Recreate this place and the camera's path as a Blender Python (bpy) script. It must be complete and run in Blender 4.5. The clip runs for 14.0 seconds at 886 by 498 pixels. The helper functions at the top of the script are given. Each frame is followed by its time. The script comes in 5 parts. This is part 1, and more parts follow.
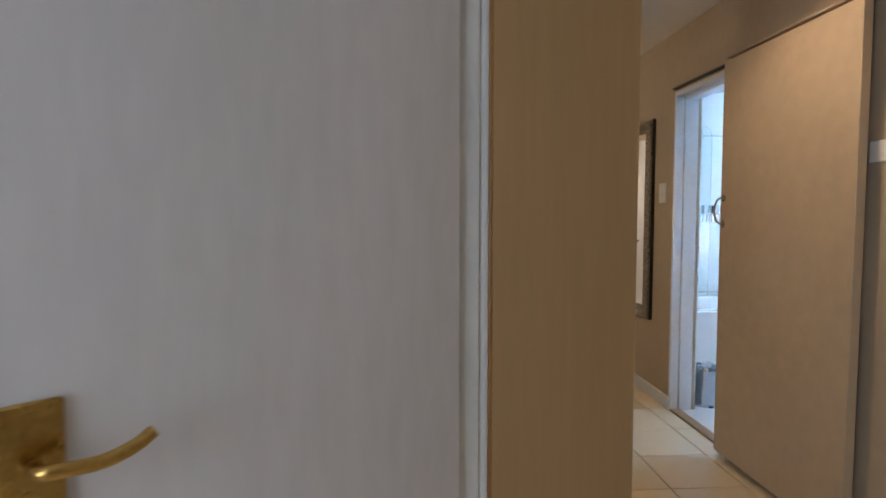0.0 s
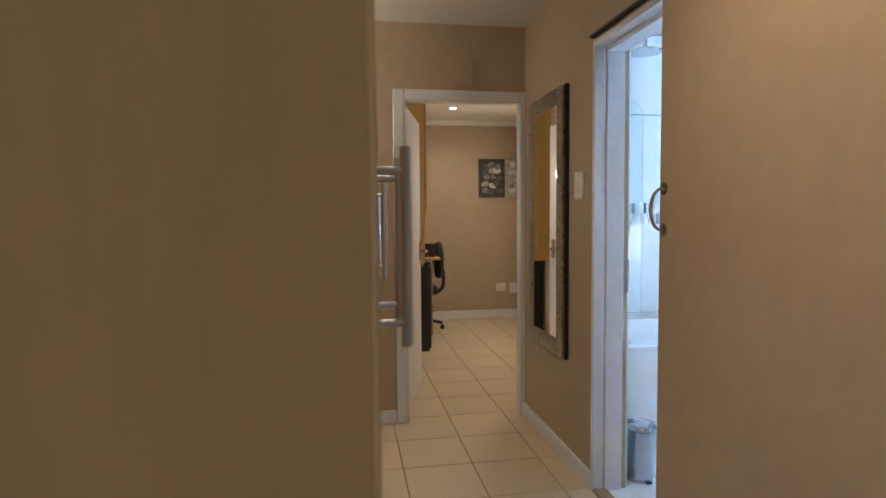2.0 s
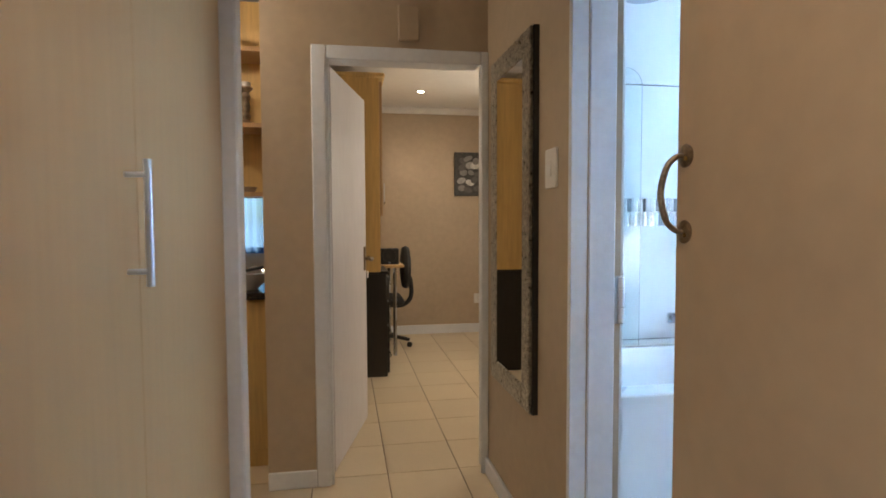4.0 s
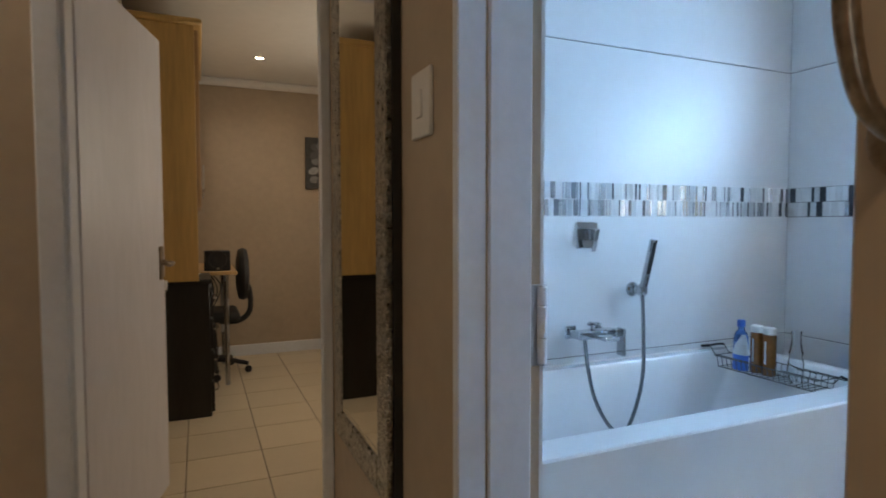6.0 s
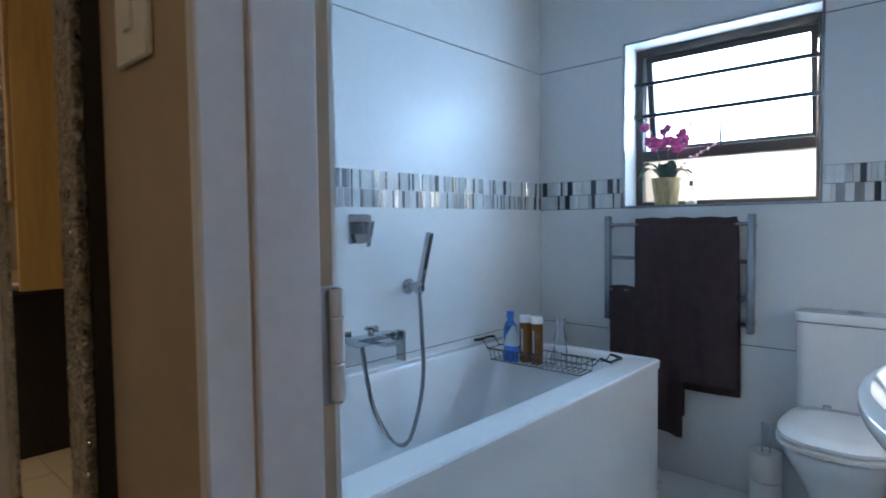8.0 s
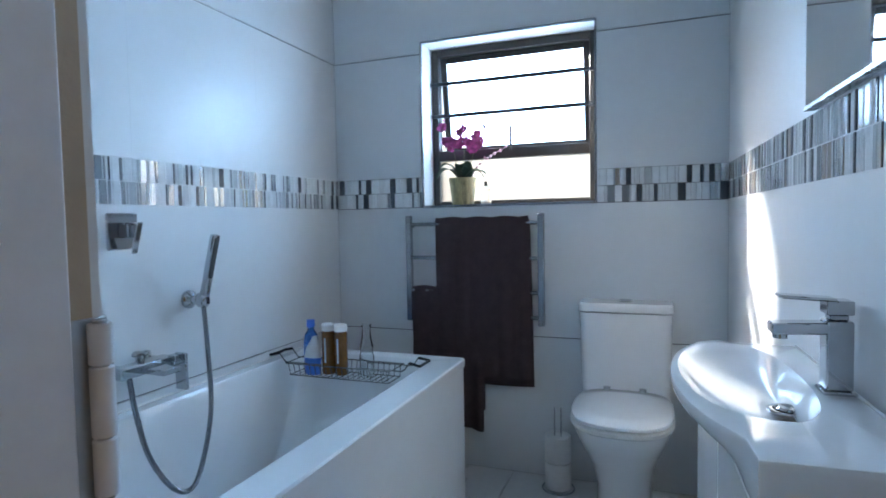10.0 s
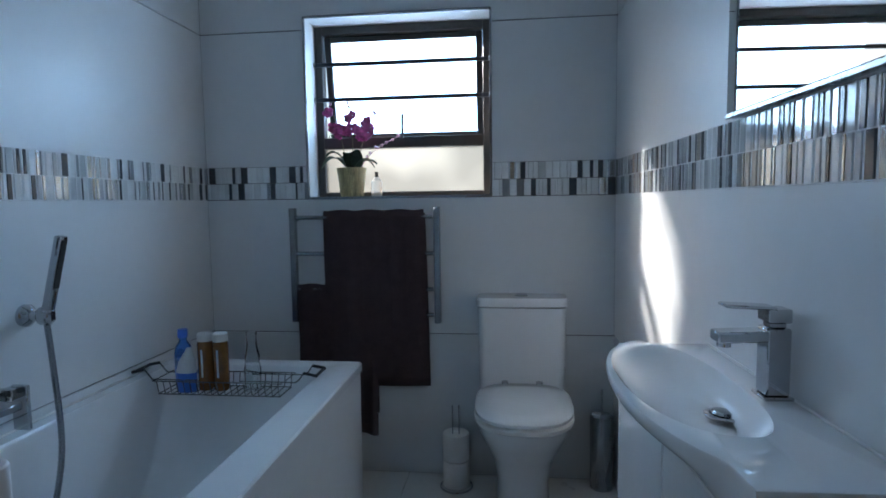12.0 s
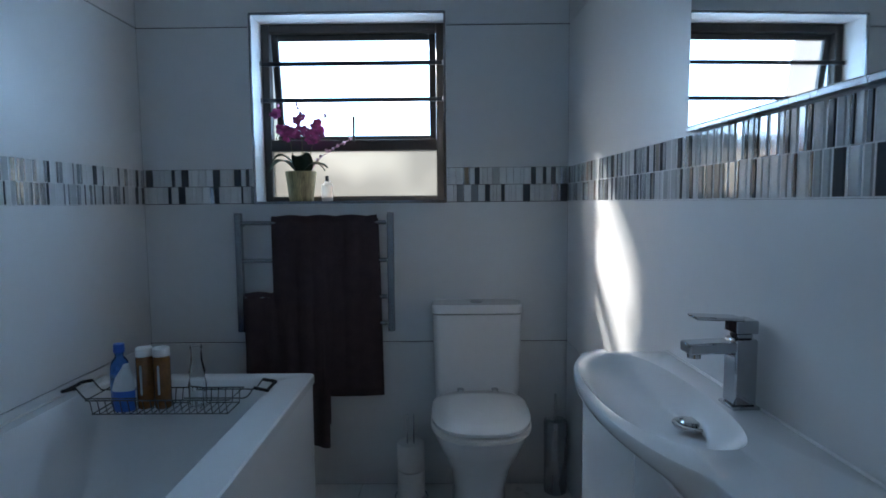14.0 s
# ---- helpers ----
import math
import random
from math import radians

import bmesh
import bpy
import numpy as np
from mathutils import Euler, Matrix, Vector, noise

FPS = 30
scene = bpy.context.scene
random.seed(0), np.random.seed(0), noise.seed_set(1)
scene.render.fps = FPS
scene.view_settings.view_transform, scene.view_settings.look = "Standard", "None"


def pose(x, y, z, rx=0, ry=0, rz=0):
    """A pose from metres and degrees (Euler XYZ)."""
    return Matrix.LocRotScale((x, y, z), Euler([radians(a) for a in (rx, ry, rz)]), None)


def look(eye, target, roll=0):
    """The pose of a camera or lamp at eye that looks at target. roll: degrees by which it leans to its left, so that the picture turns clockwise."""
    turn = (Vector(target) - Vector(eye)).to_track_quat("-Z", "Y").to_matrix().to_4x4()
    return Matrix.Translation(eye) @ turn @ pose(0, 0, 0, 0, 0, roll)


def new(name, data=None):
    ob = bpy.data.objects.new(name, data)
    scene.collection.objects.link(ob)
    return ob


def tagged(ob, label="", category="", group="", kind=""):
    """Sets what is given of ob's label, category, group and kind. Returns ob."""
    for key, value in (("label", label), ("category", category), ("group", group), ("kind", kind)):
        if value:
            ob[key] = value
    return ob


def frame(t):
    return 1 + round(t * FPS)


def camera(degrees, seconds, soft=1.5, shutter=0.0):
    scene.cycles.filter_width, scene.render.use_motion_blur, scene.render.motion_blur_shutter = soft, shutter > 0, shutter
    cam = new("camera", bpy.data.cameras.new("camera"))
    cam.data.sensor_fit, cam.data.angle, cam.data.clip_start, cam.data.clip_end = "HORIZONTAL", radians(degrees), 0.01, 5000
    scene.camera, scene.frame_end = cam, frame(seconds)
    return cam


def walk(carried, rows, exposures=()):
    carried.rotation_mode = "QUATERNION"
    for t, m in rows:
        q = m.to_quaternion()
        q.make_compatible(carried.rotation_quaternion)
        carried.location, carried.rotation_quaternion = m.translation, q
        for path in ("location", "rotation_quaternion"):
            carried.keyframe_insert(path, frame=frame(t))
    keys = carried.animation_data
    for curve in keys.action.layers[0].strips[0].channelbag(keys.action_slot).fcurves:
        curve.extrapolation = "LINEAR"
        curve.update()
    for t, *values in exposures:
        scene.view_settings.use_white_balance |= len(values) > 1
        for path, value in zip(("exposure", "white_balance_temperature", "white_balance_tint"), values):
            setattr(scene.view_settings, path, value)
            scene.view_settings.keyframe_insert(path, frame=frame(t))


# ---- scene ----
cam = camera(76.0, 14.0, soft=1.7, shutter=0.3)
PATH = [
    (0, (0.0, 0.150, 1.306), (0.123, 2.143, 1.185), 0.0),
    (0.5, (0.158, 0.480, 1.328), (0.338, 2.467, 1.193), -0.2),
    (1.5, (0.446, 1.085, 1.306), (0.750, 3.059, 1.183), -0.2),
    (2, (0.618, 1.305, 1.311), (0.949, 3.273, 1.194), -0.5),
    (2.5, (0.747, 1.482, 1.293), (1.083, 3.45, 1.178), -0.4),
    (2.7, (0.786, 1.544, 1.282), (1.122, 3.513, 1.171), -0.4),
    (4.8, (1.186, 2.482, 1.282), (1.555, 4.445, 1.181), 0.3),
    (5, (1.214, 2.565, 1.27), (1.629, 4.519, 1.17), 0.3),
    (5.5, (1.268, 2.742, 1.232), (1.854, 4.652, 1.135), 0.1),
    (6, (1.326, 2.879, 1.214), (2.118, 4.714, 1.122), -0.1),
    (6.5, (1.364, 2.99, 1.174), (2.358, 4.723, 1.085), -0.3),
    (7, (1.385, 3.065, 1.176), (2.553, 4.686, 1.089), -0.6),
    (7.5, (1.406, 3.122, 1.172), (2.734, 4.615, 1.082), -0.7),
    (8, (1.467, 3.179, 1.178), (2.946, 4.523, 1.087), -0.7),
    (8.5, (1.504, 3.191, 1.175), (3.101, 4.393, 1.081), -0.9),
    (9, (1.52, 3.203, 1.175), (3.216, 4.259, 1.079), -0.9),
    (9.2, (1.531, 3.227, 1.171), (3.27, 4.211, 1.079), -0.9),
    (11.3, (1.651, 3.466, 1.197), (3.612, 3.826, 1.048), -0.9),
    (11.5, (1.663, 3.478, 1.203), (3.631, 3.801, 1.048), -0.8),
    (12, (1.670, 3.512, 1.22), (3.650, 3.739, 1.055), -0.8),
    (12.5, (1.669, 3.547, 1.24), (3.657, 3.692, 1.074), -0.7),
    (13, (1.683, 3.556, 1.241), (3.675, 3.634, 1.079), -0.7),
    (13.5, (1.697, 3.572, 1.243), (3.689, 3.608, 1.077), -0.6),
    (14, (1.704, 3.572, 1.24), (3.697, 3.59, 1.076), -0.5),
]
EXPOSURES = [(0.0, 3.3), (1.5, 3.0), (2.5, 3.45), (5.0, 2.95), (5.5, 2.65), (6.5, 2.35), (7.5, 2.08), (8.2, 2.25), (9.0, 2.65), (9.6, 2.4), (11.3, 1.48), (12.5, 0.96), (13.2, 0.62), (13.6, 0.57), (14.0, 0.86)]
walk(cam, [(t, look(eye, target, roll)) for t, eye, target, roll in PATH], EXPOSURES)

# ---- world, sun and lamps ----
world = bpy.data.worlds.new("sky")
scene.world = world
world.use_nodes = True
wn = world.node_tree.nodes
sky = wn.new("ShaderNodeTexSky")
sky.sky_type, sky.sun_disc = "NISHITA", False
sky.sun_elevation, sky.sun_rotation = radians(30), radians(36)
world.node_tree.links.new(sky.outputs[0], wn["Background"].inputs[0])
wn["Background"].inputs[1].default_value = 0.06

SUN_WAY = Vector((-0.77, -1.0, -0.72))
sun = new("sun", bpy.data.lights.new("sun", "SUN"))
sun.data.energy, sun.data.angle, sun.data.color = 5.0, radians(4.0), (1.0, 0.96, 0.91)
sun.matrix_basis = look((8, 8, 8), Vector((8, 8, 8)) + SUN_WAY)


def area_lamp(name, eye, target, w, h, watts, colour):
    ob = new(name, bpy.data.lights.new(name, "AREA"))
    ob.data.shape, ob.data.size, ob.data.size_y = "RECTANGLE", w, h
    ob.data.energy, ob.data.color = watts, colour
    ob.matrix_basis = look(eye, target)
    return ob


def point_lamp(name, x, y, z, watts, colour, size=0.07):
    ob = new(name, bpy.data.lights.new(name, "POINT"))
    ob.data.energy, ob.data.color, ob.data.shadow_soft_size = watts, colour, size
    ob.matrix_basis = pose(x, y, z)
    return ob


def spot_lamp(name, x, y, z, watts, colour, degrees=120, blend=0.6):
    ob = new(name, bpy.data.lights.new(name, "SPOT"))
    ob.data.energy, ob.data.color, ob.data.shadow_soft_size = watts, colour, 0.035
    ob.data.spot_size, ob.data.spot_blend = radians(degrees), blend
    ob.matrix_basis = pose(x, y, z)
    return ob


WARM = (1.0, 0.83, 0.63)
area_lamp("bathroom_window_daylight", (4.72, 3.82, 1.76), (3.86, 4.24, 1.62), 2.0, 1.5, 46, (0.36, 0.635, 1.0))
# unseen fill inside the windowless bedroom, standing in for daylight from behind
area_lamp("bedroom_window_daylight", (-1.4, -1.35, 1.35), (1.7, 2.7, 0.8), 1.8, 1.4, 5.6, (0.72, 0.85, 1.0))
spot_lamp("corridor_downlight_beam", 1.05, 2.25, 2.475, 3.0, (1.0, 0.78, 0.55), 150)
spot_lamp("office_downlight_beam", 1.79, 7.55, 2.49, 1.7, WARM, 150)
spot_lamp("office_downlight_beam", 2.4, 6.0, 2.49, 1.7, WARM, 150)
# unseen warm fill added before the blank side wall to brighten the office
area_lamp("office_window_daylight", (2.93, 6.6, 1.5), (1.5, 6.6, 1.4), 1.3, 1.1, 2.5, (1.0, 0.88, 0.70))
spot_lamp("kitchen_downlight_beam", -0.1, 6.0, 2.46, 2.0, WARM, 150)
# bare fill without a fixture, added to brighten the kitchen shelf front
point_lamp("kitchen_lamp", 0.1, 4.5, 2.25, 1.5, WARM)

# ---- materials ----


def material(name, colour, rough=0.5, metal=0.0, spread=0.06, scale=6.0, bump=0.0, bump_scale=60.0, stretch=(1, 1, 1),
             spec=0.5, rough_spread=0.08, coat=0.0, island=0.0, second=None):
    """A painted, glazed, wooden or metal surface: colour varied at two scales, fine relief, uneven gloss."""
    m = bpy.data.materials.new(name)
    m.use_nodes = True
    nt = m.node_tree
    b = nt.nodes["Principled BSDF"]
    b.inputs["Metallic"].default_value = metal
    b.inputs["Specular IOR Level"].default_value = spec
    b.inputs["Coat Weight"].default_value = coat
    geo = nt.nodes.new("ShaderNodeNewGeometry")
    mp = nt.nodes.new("ShaderNodeMapping")
    mp.inputs["Scale"].default_value = stretch
    nt.links.new(geo.outputs["Position"], mp.inputs["Vector"])
    big, small = nt.nodes.new("ShaderNodeTexNoise"), nt.nodes.new("ShaderNodeTexNoise")
    for n, sc, det in ((big, scale, 4.0), (small, scale * 9, 3.0)):
        n.inputs["Scale"].default_value = sc
        n.inputs["Detail"].default_value = det
        nt.links.new(mp.outputs["Vector"], n.inputs["Vector"])
    mix = nt.nodes.new("ShaderNodeMath")
    mix.operation = "MULTIPLY_ADD"
    nt.links.new(small.outputs["Fac"], mix.inputs[0])
    mix.inputs[1].default_value = 0.45
    half = nt.nodes.new("ShaderNodeMath")
    half.operation = "MULTIPLY"
    nt.links.new(big.outputs["Fac"], half.inputs[0])
    half.inputs[1].default_value = 0.55
    nt.links.new(half.outputs[0], mix.inputs[2])
    ramp = nt.nodes.new("ShaderNodeValToRGB")
    lo = second if second else [c * (1 - 2.2 * spread) for c in colour]
    hi = [min(1.0, c * (1 + 1.2 * spread)) for c in colour]
    ramp.color_ramp.elements[0].position, ramp.color_ramp.elements[1].position = 0.33, 0.66
    ramp.color_ramp.elements[0].color = (*lo, 1)
    ramp.color_ramp.elements[1].color = (*hi, 1)
    nt.links.new(mix.outputs[0], ramp.inputs["Fac"])
    out = ramp.outputs["Color"]
    if island:
        info = nt.nodes.new("ShaderNodeObjectInfo")
        hsv = nt.nodes.new("ShaderNodeHueSaturation")
        rng = nt.nodes.new("ShaderNodeMapRange")
        rng.inputs["To Min"].default_value, rng.inputs["To Max"].default_value = 1 - island, 1 + island
        nt.links.new(info.outputs["Random"], rng.inputs["Value"])
        nt.links.new(rng.outputs[0], hsv.inputs["Value"])
        nt.links.new(out, hsv.inputs["Color"])
        out = hsv.outputs["Color"]
    nt.links.new(out, b.inputs["Base Color"])
    rr = nt.nodes.new("ShaderNodeMapRange")
    rr.inputs["To Min"].default_value = max(0.02, rough - rough_spread)
    rr.inputs["To Max"].default_value = min(1.0, rough + rough_spread)
    nt.links.new(big.outputs["Fac"], rr.inputs["Value"])
    nt.links.new(rr.outputs[0], b.inputs["Roughness"])
    if bump:
        fine = nt.nodes.new("ShaderNodeTexNoise")
        fine.inputs["Scale"].default_value, fine.inputs["Detail"].default_value = bump_scale, 3.0
        nt.links.new(mp.outputs["Vector"], fine.inputs["Vector"])
        bp = nt.nodes.new("ShaderNodeBump")
        bp.inputs["Strength"].default_value, bp.inputs["Distance"].default_value = bump, 0.004
        nt.links.new(fine.outputs["Fac"], bp.inputs["Height"])
        nt.links.new(bp.outputs["Normal"], b.inputs["Normal"])
    return m


def glass_material(name, colour=(1, 1, 1), rough=0.0, ior=1.45):
    m = bpy.data.materials.new(name)
    m.use_nodes = True
    b = m.node_tree.nodes["Principled BSDF"]
    b.inputs["Base Color"].default_value = (*colour, 1)
    b.inputs["Transmission Weight"].default_value = 1.0
    b.inputs["Roughness"].default_value = rough
    b.inputs["IOR"].default_value = ior
    return m


def glow_material(name, colour, strength):
    m = bpy.data.materials.new(name)
    m.use_nodes = True
    b = m.node_tree.nodes["Principled BSDF"]
    b.inputs["Emission Color"].default_value = (*colour, 1)
    b.inputs["Emission Strength"].default_value = strength
    b.inputs["Base Color"].default_value = (*colour, 1)
    return m


M_WALL = material("taupe_wall_paint", (0.47, 0.375, 0.27), 0.62, spread=0.04, scale=2.2, bump=0.10, bump_scale=180)
M_CEIL = material("white_ceiling_paint", (0.78, 0.76, 0.73), 0.8, spread=0.02, scale=1.5, bump=0.08, bump_scale=120)
M_TRIM = material("white_gloss_trim", (0.76, 0.785, 0.83), 0.32, spread=0.03, scale=4, bump=0.05, bump_scale=90)
M_DOORW = material("white_door_enamel", (0.74, 0.725, 0.77), 0.36, spread=0.035, scale=3, bump=0.06, bump_scale=70, stretch=(1, 1, 0.25))
M_BARN = material("beige_painted_board", (0.52, 0.40, 0.275), 0.48, spread=0.05, scale=1.6, bump=0.06, bump_scale=110)
M_MAPLE = material("maple_melamine", (0.44, 0.276, 0.135), 0.36, spread=0.035, scale=3.5, stretch=(1.6, 1.6, 0.10), bump=0.04, bump_scale=80)
M_MAPLE_D = material("honey_maple_cupboard", (0.60, 0.40, 0.15), 0.45, spread=0.10, scale=5, stretch=(1.6, 1.6, 0.12))
M_TILE = material("cream_floor_tile", (0.66, 0.55, 0.39), 0.32, spread=0.015, scale=3, rough_spread=0.02, island=0.05)
M_GROUT = material("brown_grout", (0.20, 0.13, 0.075), 0.9, spread=0.15, scale=12, bump=0.3)
M_WTILE = material("white_satin_wall_tile", (0.70, 0.715, 0.725), 0.33, spread=0.012, scale=2, bump=0.012, bump_scale=14)
M_WGROUT = material("grey_tile_grout", (0.10, 0.10, 0.105), 0.85, spread=0.1, scale=20)
M_BFLOOR = material("white_floor_tile", (0.70, 0.70, 0.69), 0.30, spread=0.03, scale=3, bump=0.03, bump_scale=40, island=0.03)
M_BGROUT = material("pale_floor_grout", (0.45, 0.44, 0.42), 0.9, spread=0.1, scale=20)
M_ACRYLIC = material("white_bath_acrylic", (0.80, 0.81, 0.82), 0.12, spread=0.01, scale=2, coat=0.3, rough_spread=0.03)
M_CERAMIC = material("white_sanitary_ceramic", (0.80, 0.81, 0.82), 0.08, spread=0.01, scale=3, coat=0.4, rough_spread=0.03)
M_CHROME = material("chrome", (0.50, 0.51, 0.53), 0.07, metal=1.0, spread=0.02, scale=8, rough_spread=0.04)
M_STEEL = material("brushed_steel", (0.50, 0.51, 0.53), 0.27, metal=1.0, spread=0.01, scale=10, stretch=(2, 2, 0.4))
M_RAIL = material("dark_polished_steel", (0.27, 0.28, 0.30), 0.24, metal=1.0, spread=0.02, scale=10, stretch=(2, 2, 0.4))
M_ALU = material("satin_aluminium", (0.56, 0.61, 0.70), 0.40, metal=0.75, spread=0.01, scale=6)
M_BRASS = material("worn_brass", (0.62, 0.40, 0.13), 0.28, metal=1.0, spread=0.14, scale=14, bump=0.08)
M_BRONZE = material("antique_bronze", (0.34, 0.265, 0.185), 0.34, metal=1.0, spread=0.22, scale=18, bump=0.1)
M_BLACKM = material("black_rail_metal", (0.02, 0.018, 0.016), 0.4, spread=0.1)
M_TOWEL = material("brown_towel_cotton", (0.074, 0.050, 0.056), 0.95, spread=0.10, scale=22, bump=0.9, bump_scale=320, spec=0.1)
M_BLACKW = material("black_wood_veneer", (0.016, 0.013, 0.011), 0.42, spread=0.25, scale=8, stretch=(1, 1, 0.1))
M_BLACKP = material("black_plastic_fabric", (0.018, 0.018, 0.019), 0.6, spread=0.2, scale=20, bump=0.2)
M_DESK = material("beech_desk_top", (0.56, 0.36, 0.16), 0.4, spread=0.1, scale=6, stretch=(0.2, 1.5, 1))
M_FRAME = material("dark_bronze_window_frame", (0.035, 0.028, 0.024), 0.38, spread=0.15, scale=8)
M_SILVER = material("hammered_silver_leaf", (0.46, 0.43, 0.37), 0.30, metal=0.9, spread=0.35, scale=55, bump=1.0, bump_scale=95)
_nt = M_SILVER.node_tree
_vo = _nt.nodes.new("ShaderNodeTexVoronoi")
_vo.inputs["Scale"].default_value = 75
_vo.feature = "DISTANCE_TO_EDGE"
_geo = [n for n in _nt.nodes if n.type == "NEW_GEOMETRY"][0]
_nt.links.new(_geo.outputs["Position"], _vo.inputs["Vector"])
_bp = [n for n in _nt.nodes if n.type == "BUMP"][0]
_bp.inputs["Distance"].default_value = 0.02
_nt.links.new(_vo.outputs["Distance"], _bp.inputs["Height"])
M_GRANITE = material("black_granite", (0.020, 0.019, 0.019), 0.15, spread=0.5, scale=70)
M_PLASTIC = material("white_plastic", (0.78, 0.77, 0.74), 0.35, spread=0.02)
M_PAPER = material("toilet_paper", (0.80, 0.79, 0.77), 0.95, spread=0.03, scale=30, bump=0.3, bump_scale=150, spec=0.1)
M_BASKET = material("chromed_wire", (0.17, 0.17, 0.17), 0.25, metal=1.0, spread=0.1)
M_RUBBER = material("black_rubber_sleeve", (0.02, 0.02, 0.02), 0.6, spread=0.1)
M_MIRROR = material("silvered_mirror", (0.90, 0.91, 0.90), 0.015, metal=1.0, spread=0.004, rough_spread=0.008)
M_GLASS = glass_material("clear_glass")
# dark uneven tint: the dimmer, graded light outside is put into the glass colour
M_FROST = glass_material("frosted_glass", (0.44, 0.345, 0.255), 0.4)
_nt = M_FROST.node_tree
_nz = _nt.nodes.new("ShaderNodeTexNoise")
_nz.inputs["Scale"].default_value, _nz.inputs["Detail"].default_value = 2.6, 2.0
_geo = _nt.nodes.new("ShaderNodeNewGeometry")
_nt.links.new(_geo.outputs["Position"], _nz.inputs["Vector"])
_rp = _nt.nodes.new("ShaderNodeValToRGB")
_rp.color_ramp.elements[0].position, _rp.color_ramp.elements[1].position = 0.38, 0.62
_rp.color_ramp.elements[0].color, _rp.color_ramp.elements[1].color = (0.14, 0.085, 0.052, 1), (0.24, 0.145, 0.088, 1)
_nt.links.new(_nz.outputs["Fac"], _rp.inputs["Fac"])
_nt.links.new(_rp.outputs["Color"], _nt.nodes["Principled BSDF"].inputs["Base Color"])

# ---- mesh helpers ----


def box(bm, x0, x1, y0, y1, z0, z1, bevel=0.0, seg=1):
    r = bmesh.ops.create_cube(bm, size=1.0)
    bmesh.ops.transform(bm, verts=r["verts"], matrix=Matrix.LocRotScale(((x0 + x1) / 2, (y0 + y1) / 2, (z0 + z1) / 2), None, (abs(x1 - x0), abs(y1 - y0), abs(z1 - z0))))
    if bevel:
        es = list({e for v in r["verts"] for e in v.link_edges})
        bmesh.ops.bevel(bm, geom=es, offset=bevel, segments=seg, affect="EDGES", profile=0.5)
    return bm


def boxes(*rows, bevel=0.0):
    bm = bmesh.new()
    for row in rows:
        box(bm, *row, bevel=bevel)
    return bm


def obox(x0, x1, y0, y1, z0, z1, m, bevel=0.0, seg=1):
    """A box in its own axes, carried to the pose m."""
    bm = bmesh.new()
    box(bm, x0, x1, y0, y1, z0, z1, bevel, seg)
    bmesh.ops.transform(bm, verts=bm.verts[:], matrix=m)
    return bm


def lathe(profile, x=0.0, y=0.0, z=0.0, seg=24, m=None, bm=None):
    """A turned body from (radius, height) pairs."""
    bm = bm or bmesh.new()
    rings, made = [], []
    for r, h in profile:
        ring = [bm.verts.new((r * math.cos(2 * math.pi * i / seg), r * math.sin(2 * math.pi * i / seg), h)) for i in range(seg)] if r > 1e-5 else [bm.verts.new((0, 0, h))]
        rings.append(ring)
        made += ring
    for a, b in zip(rings, rings[1:]):
        for i in range(seg):
            j = (i + 1) % seg
            if len(a) > 1 and len(b) > 1:
                bm.faces.new((a[i], a[j], b[j], b[i]))
            elif len(b) > 1:
                bm.faces.new((a[0], b[j], b[i]))
            elif len(a) > 1:
                bm.faces.new((a[i], a[j], b[0]))
    if len(rings[0]) > 1:
        bm.faces.new(rings[0][::-1])
    if len(rings[-1]) > 1:
        bm.faces.new(rings[-1])
    bmesh.ops.transform(bm, verts=made, matrix=Matrix.Translation((x, y, z)) @ (m or Matrix()))
    return bm


def tube(pts, r, seg=8, bm=None, closed=False):
    """A round bar along a line of points."""
    bm = bm or bmesh.new()
    pts = [Vector(p) for p in pts]
    n = len(pts)
    rings, up = [], None
    for i, p in enumerate(pts):
        a = pts[i - 1] if (i or closed) else p
        b = pts[(i + 1) % n] if (i < n - 1 or closed) else p
        d = (b - a).normalized()
        if up is None:
            up = d.orthogonal().normalized()
        up = (up - d * up.dot(d)).normalized()
        side = d.cross(up)
        rad = r(i / max(1, n - 1)) if callable(r) else r
        rings.append([bm.verts.new(p + (up * math.cos(2 * math.pi * k / seg) + side * math.sin(2 * math.pi * k / seg)) * rad) for k in range(seg)])
    pairs = list(zip(rings, rings[1:])) + ([(rings[-1], rings[0])] if closed else [])
    for a, b in pairs:
        for k in range(seg):
            bm.faces.new((a[k], a[(k + 1) % seg], b[(k + 1) % seg], b[k]))
    if not closed:
        bm.faces.new(rings[0][::-1])
        bm.faces.new(rings[-1])
    return bm


def loft(rings, cap0=True, cap1=True, bm=None):
    """A skin through rings of equally many points."""
    bm = bm or bmesh.new()
    vs = [[bm.verts.new(p) for p in ring] for ring in rings]
    n = len(vs[0])
    for a, b in zip(vs, vs[1:]):
        for k in range(n):
            bm.faces.new((a[k], a[(k + 1) % n], b[(k + 1) % n], b[k]))
    if cap0:
        bm.faces.new(vs[0][::-1])
    if cap1:
        bm.faces.new(vs[-1])
    return bm


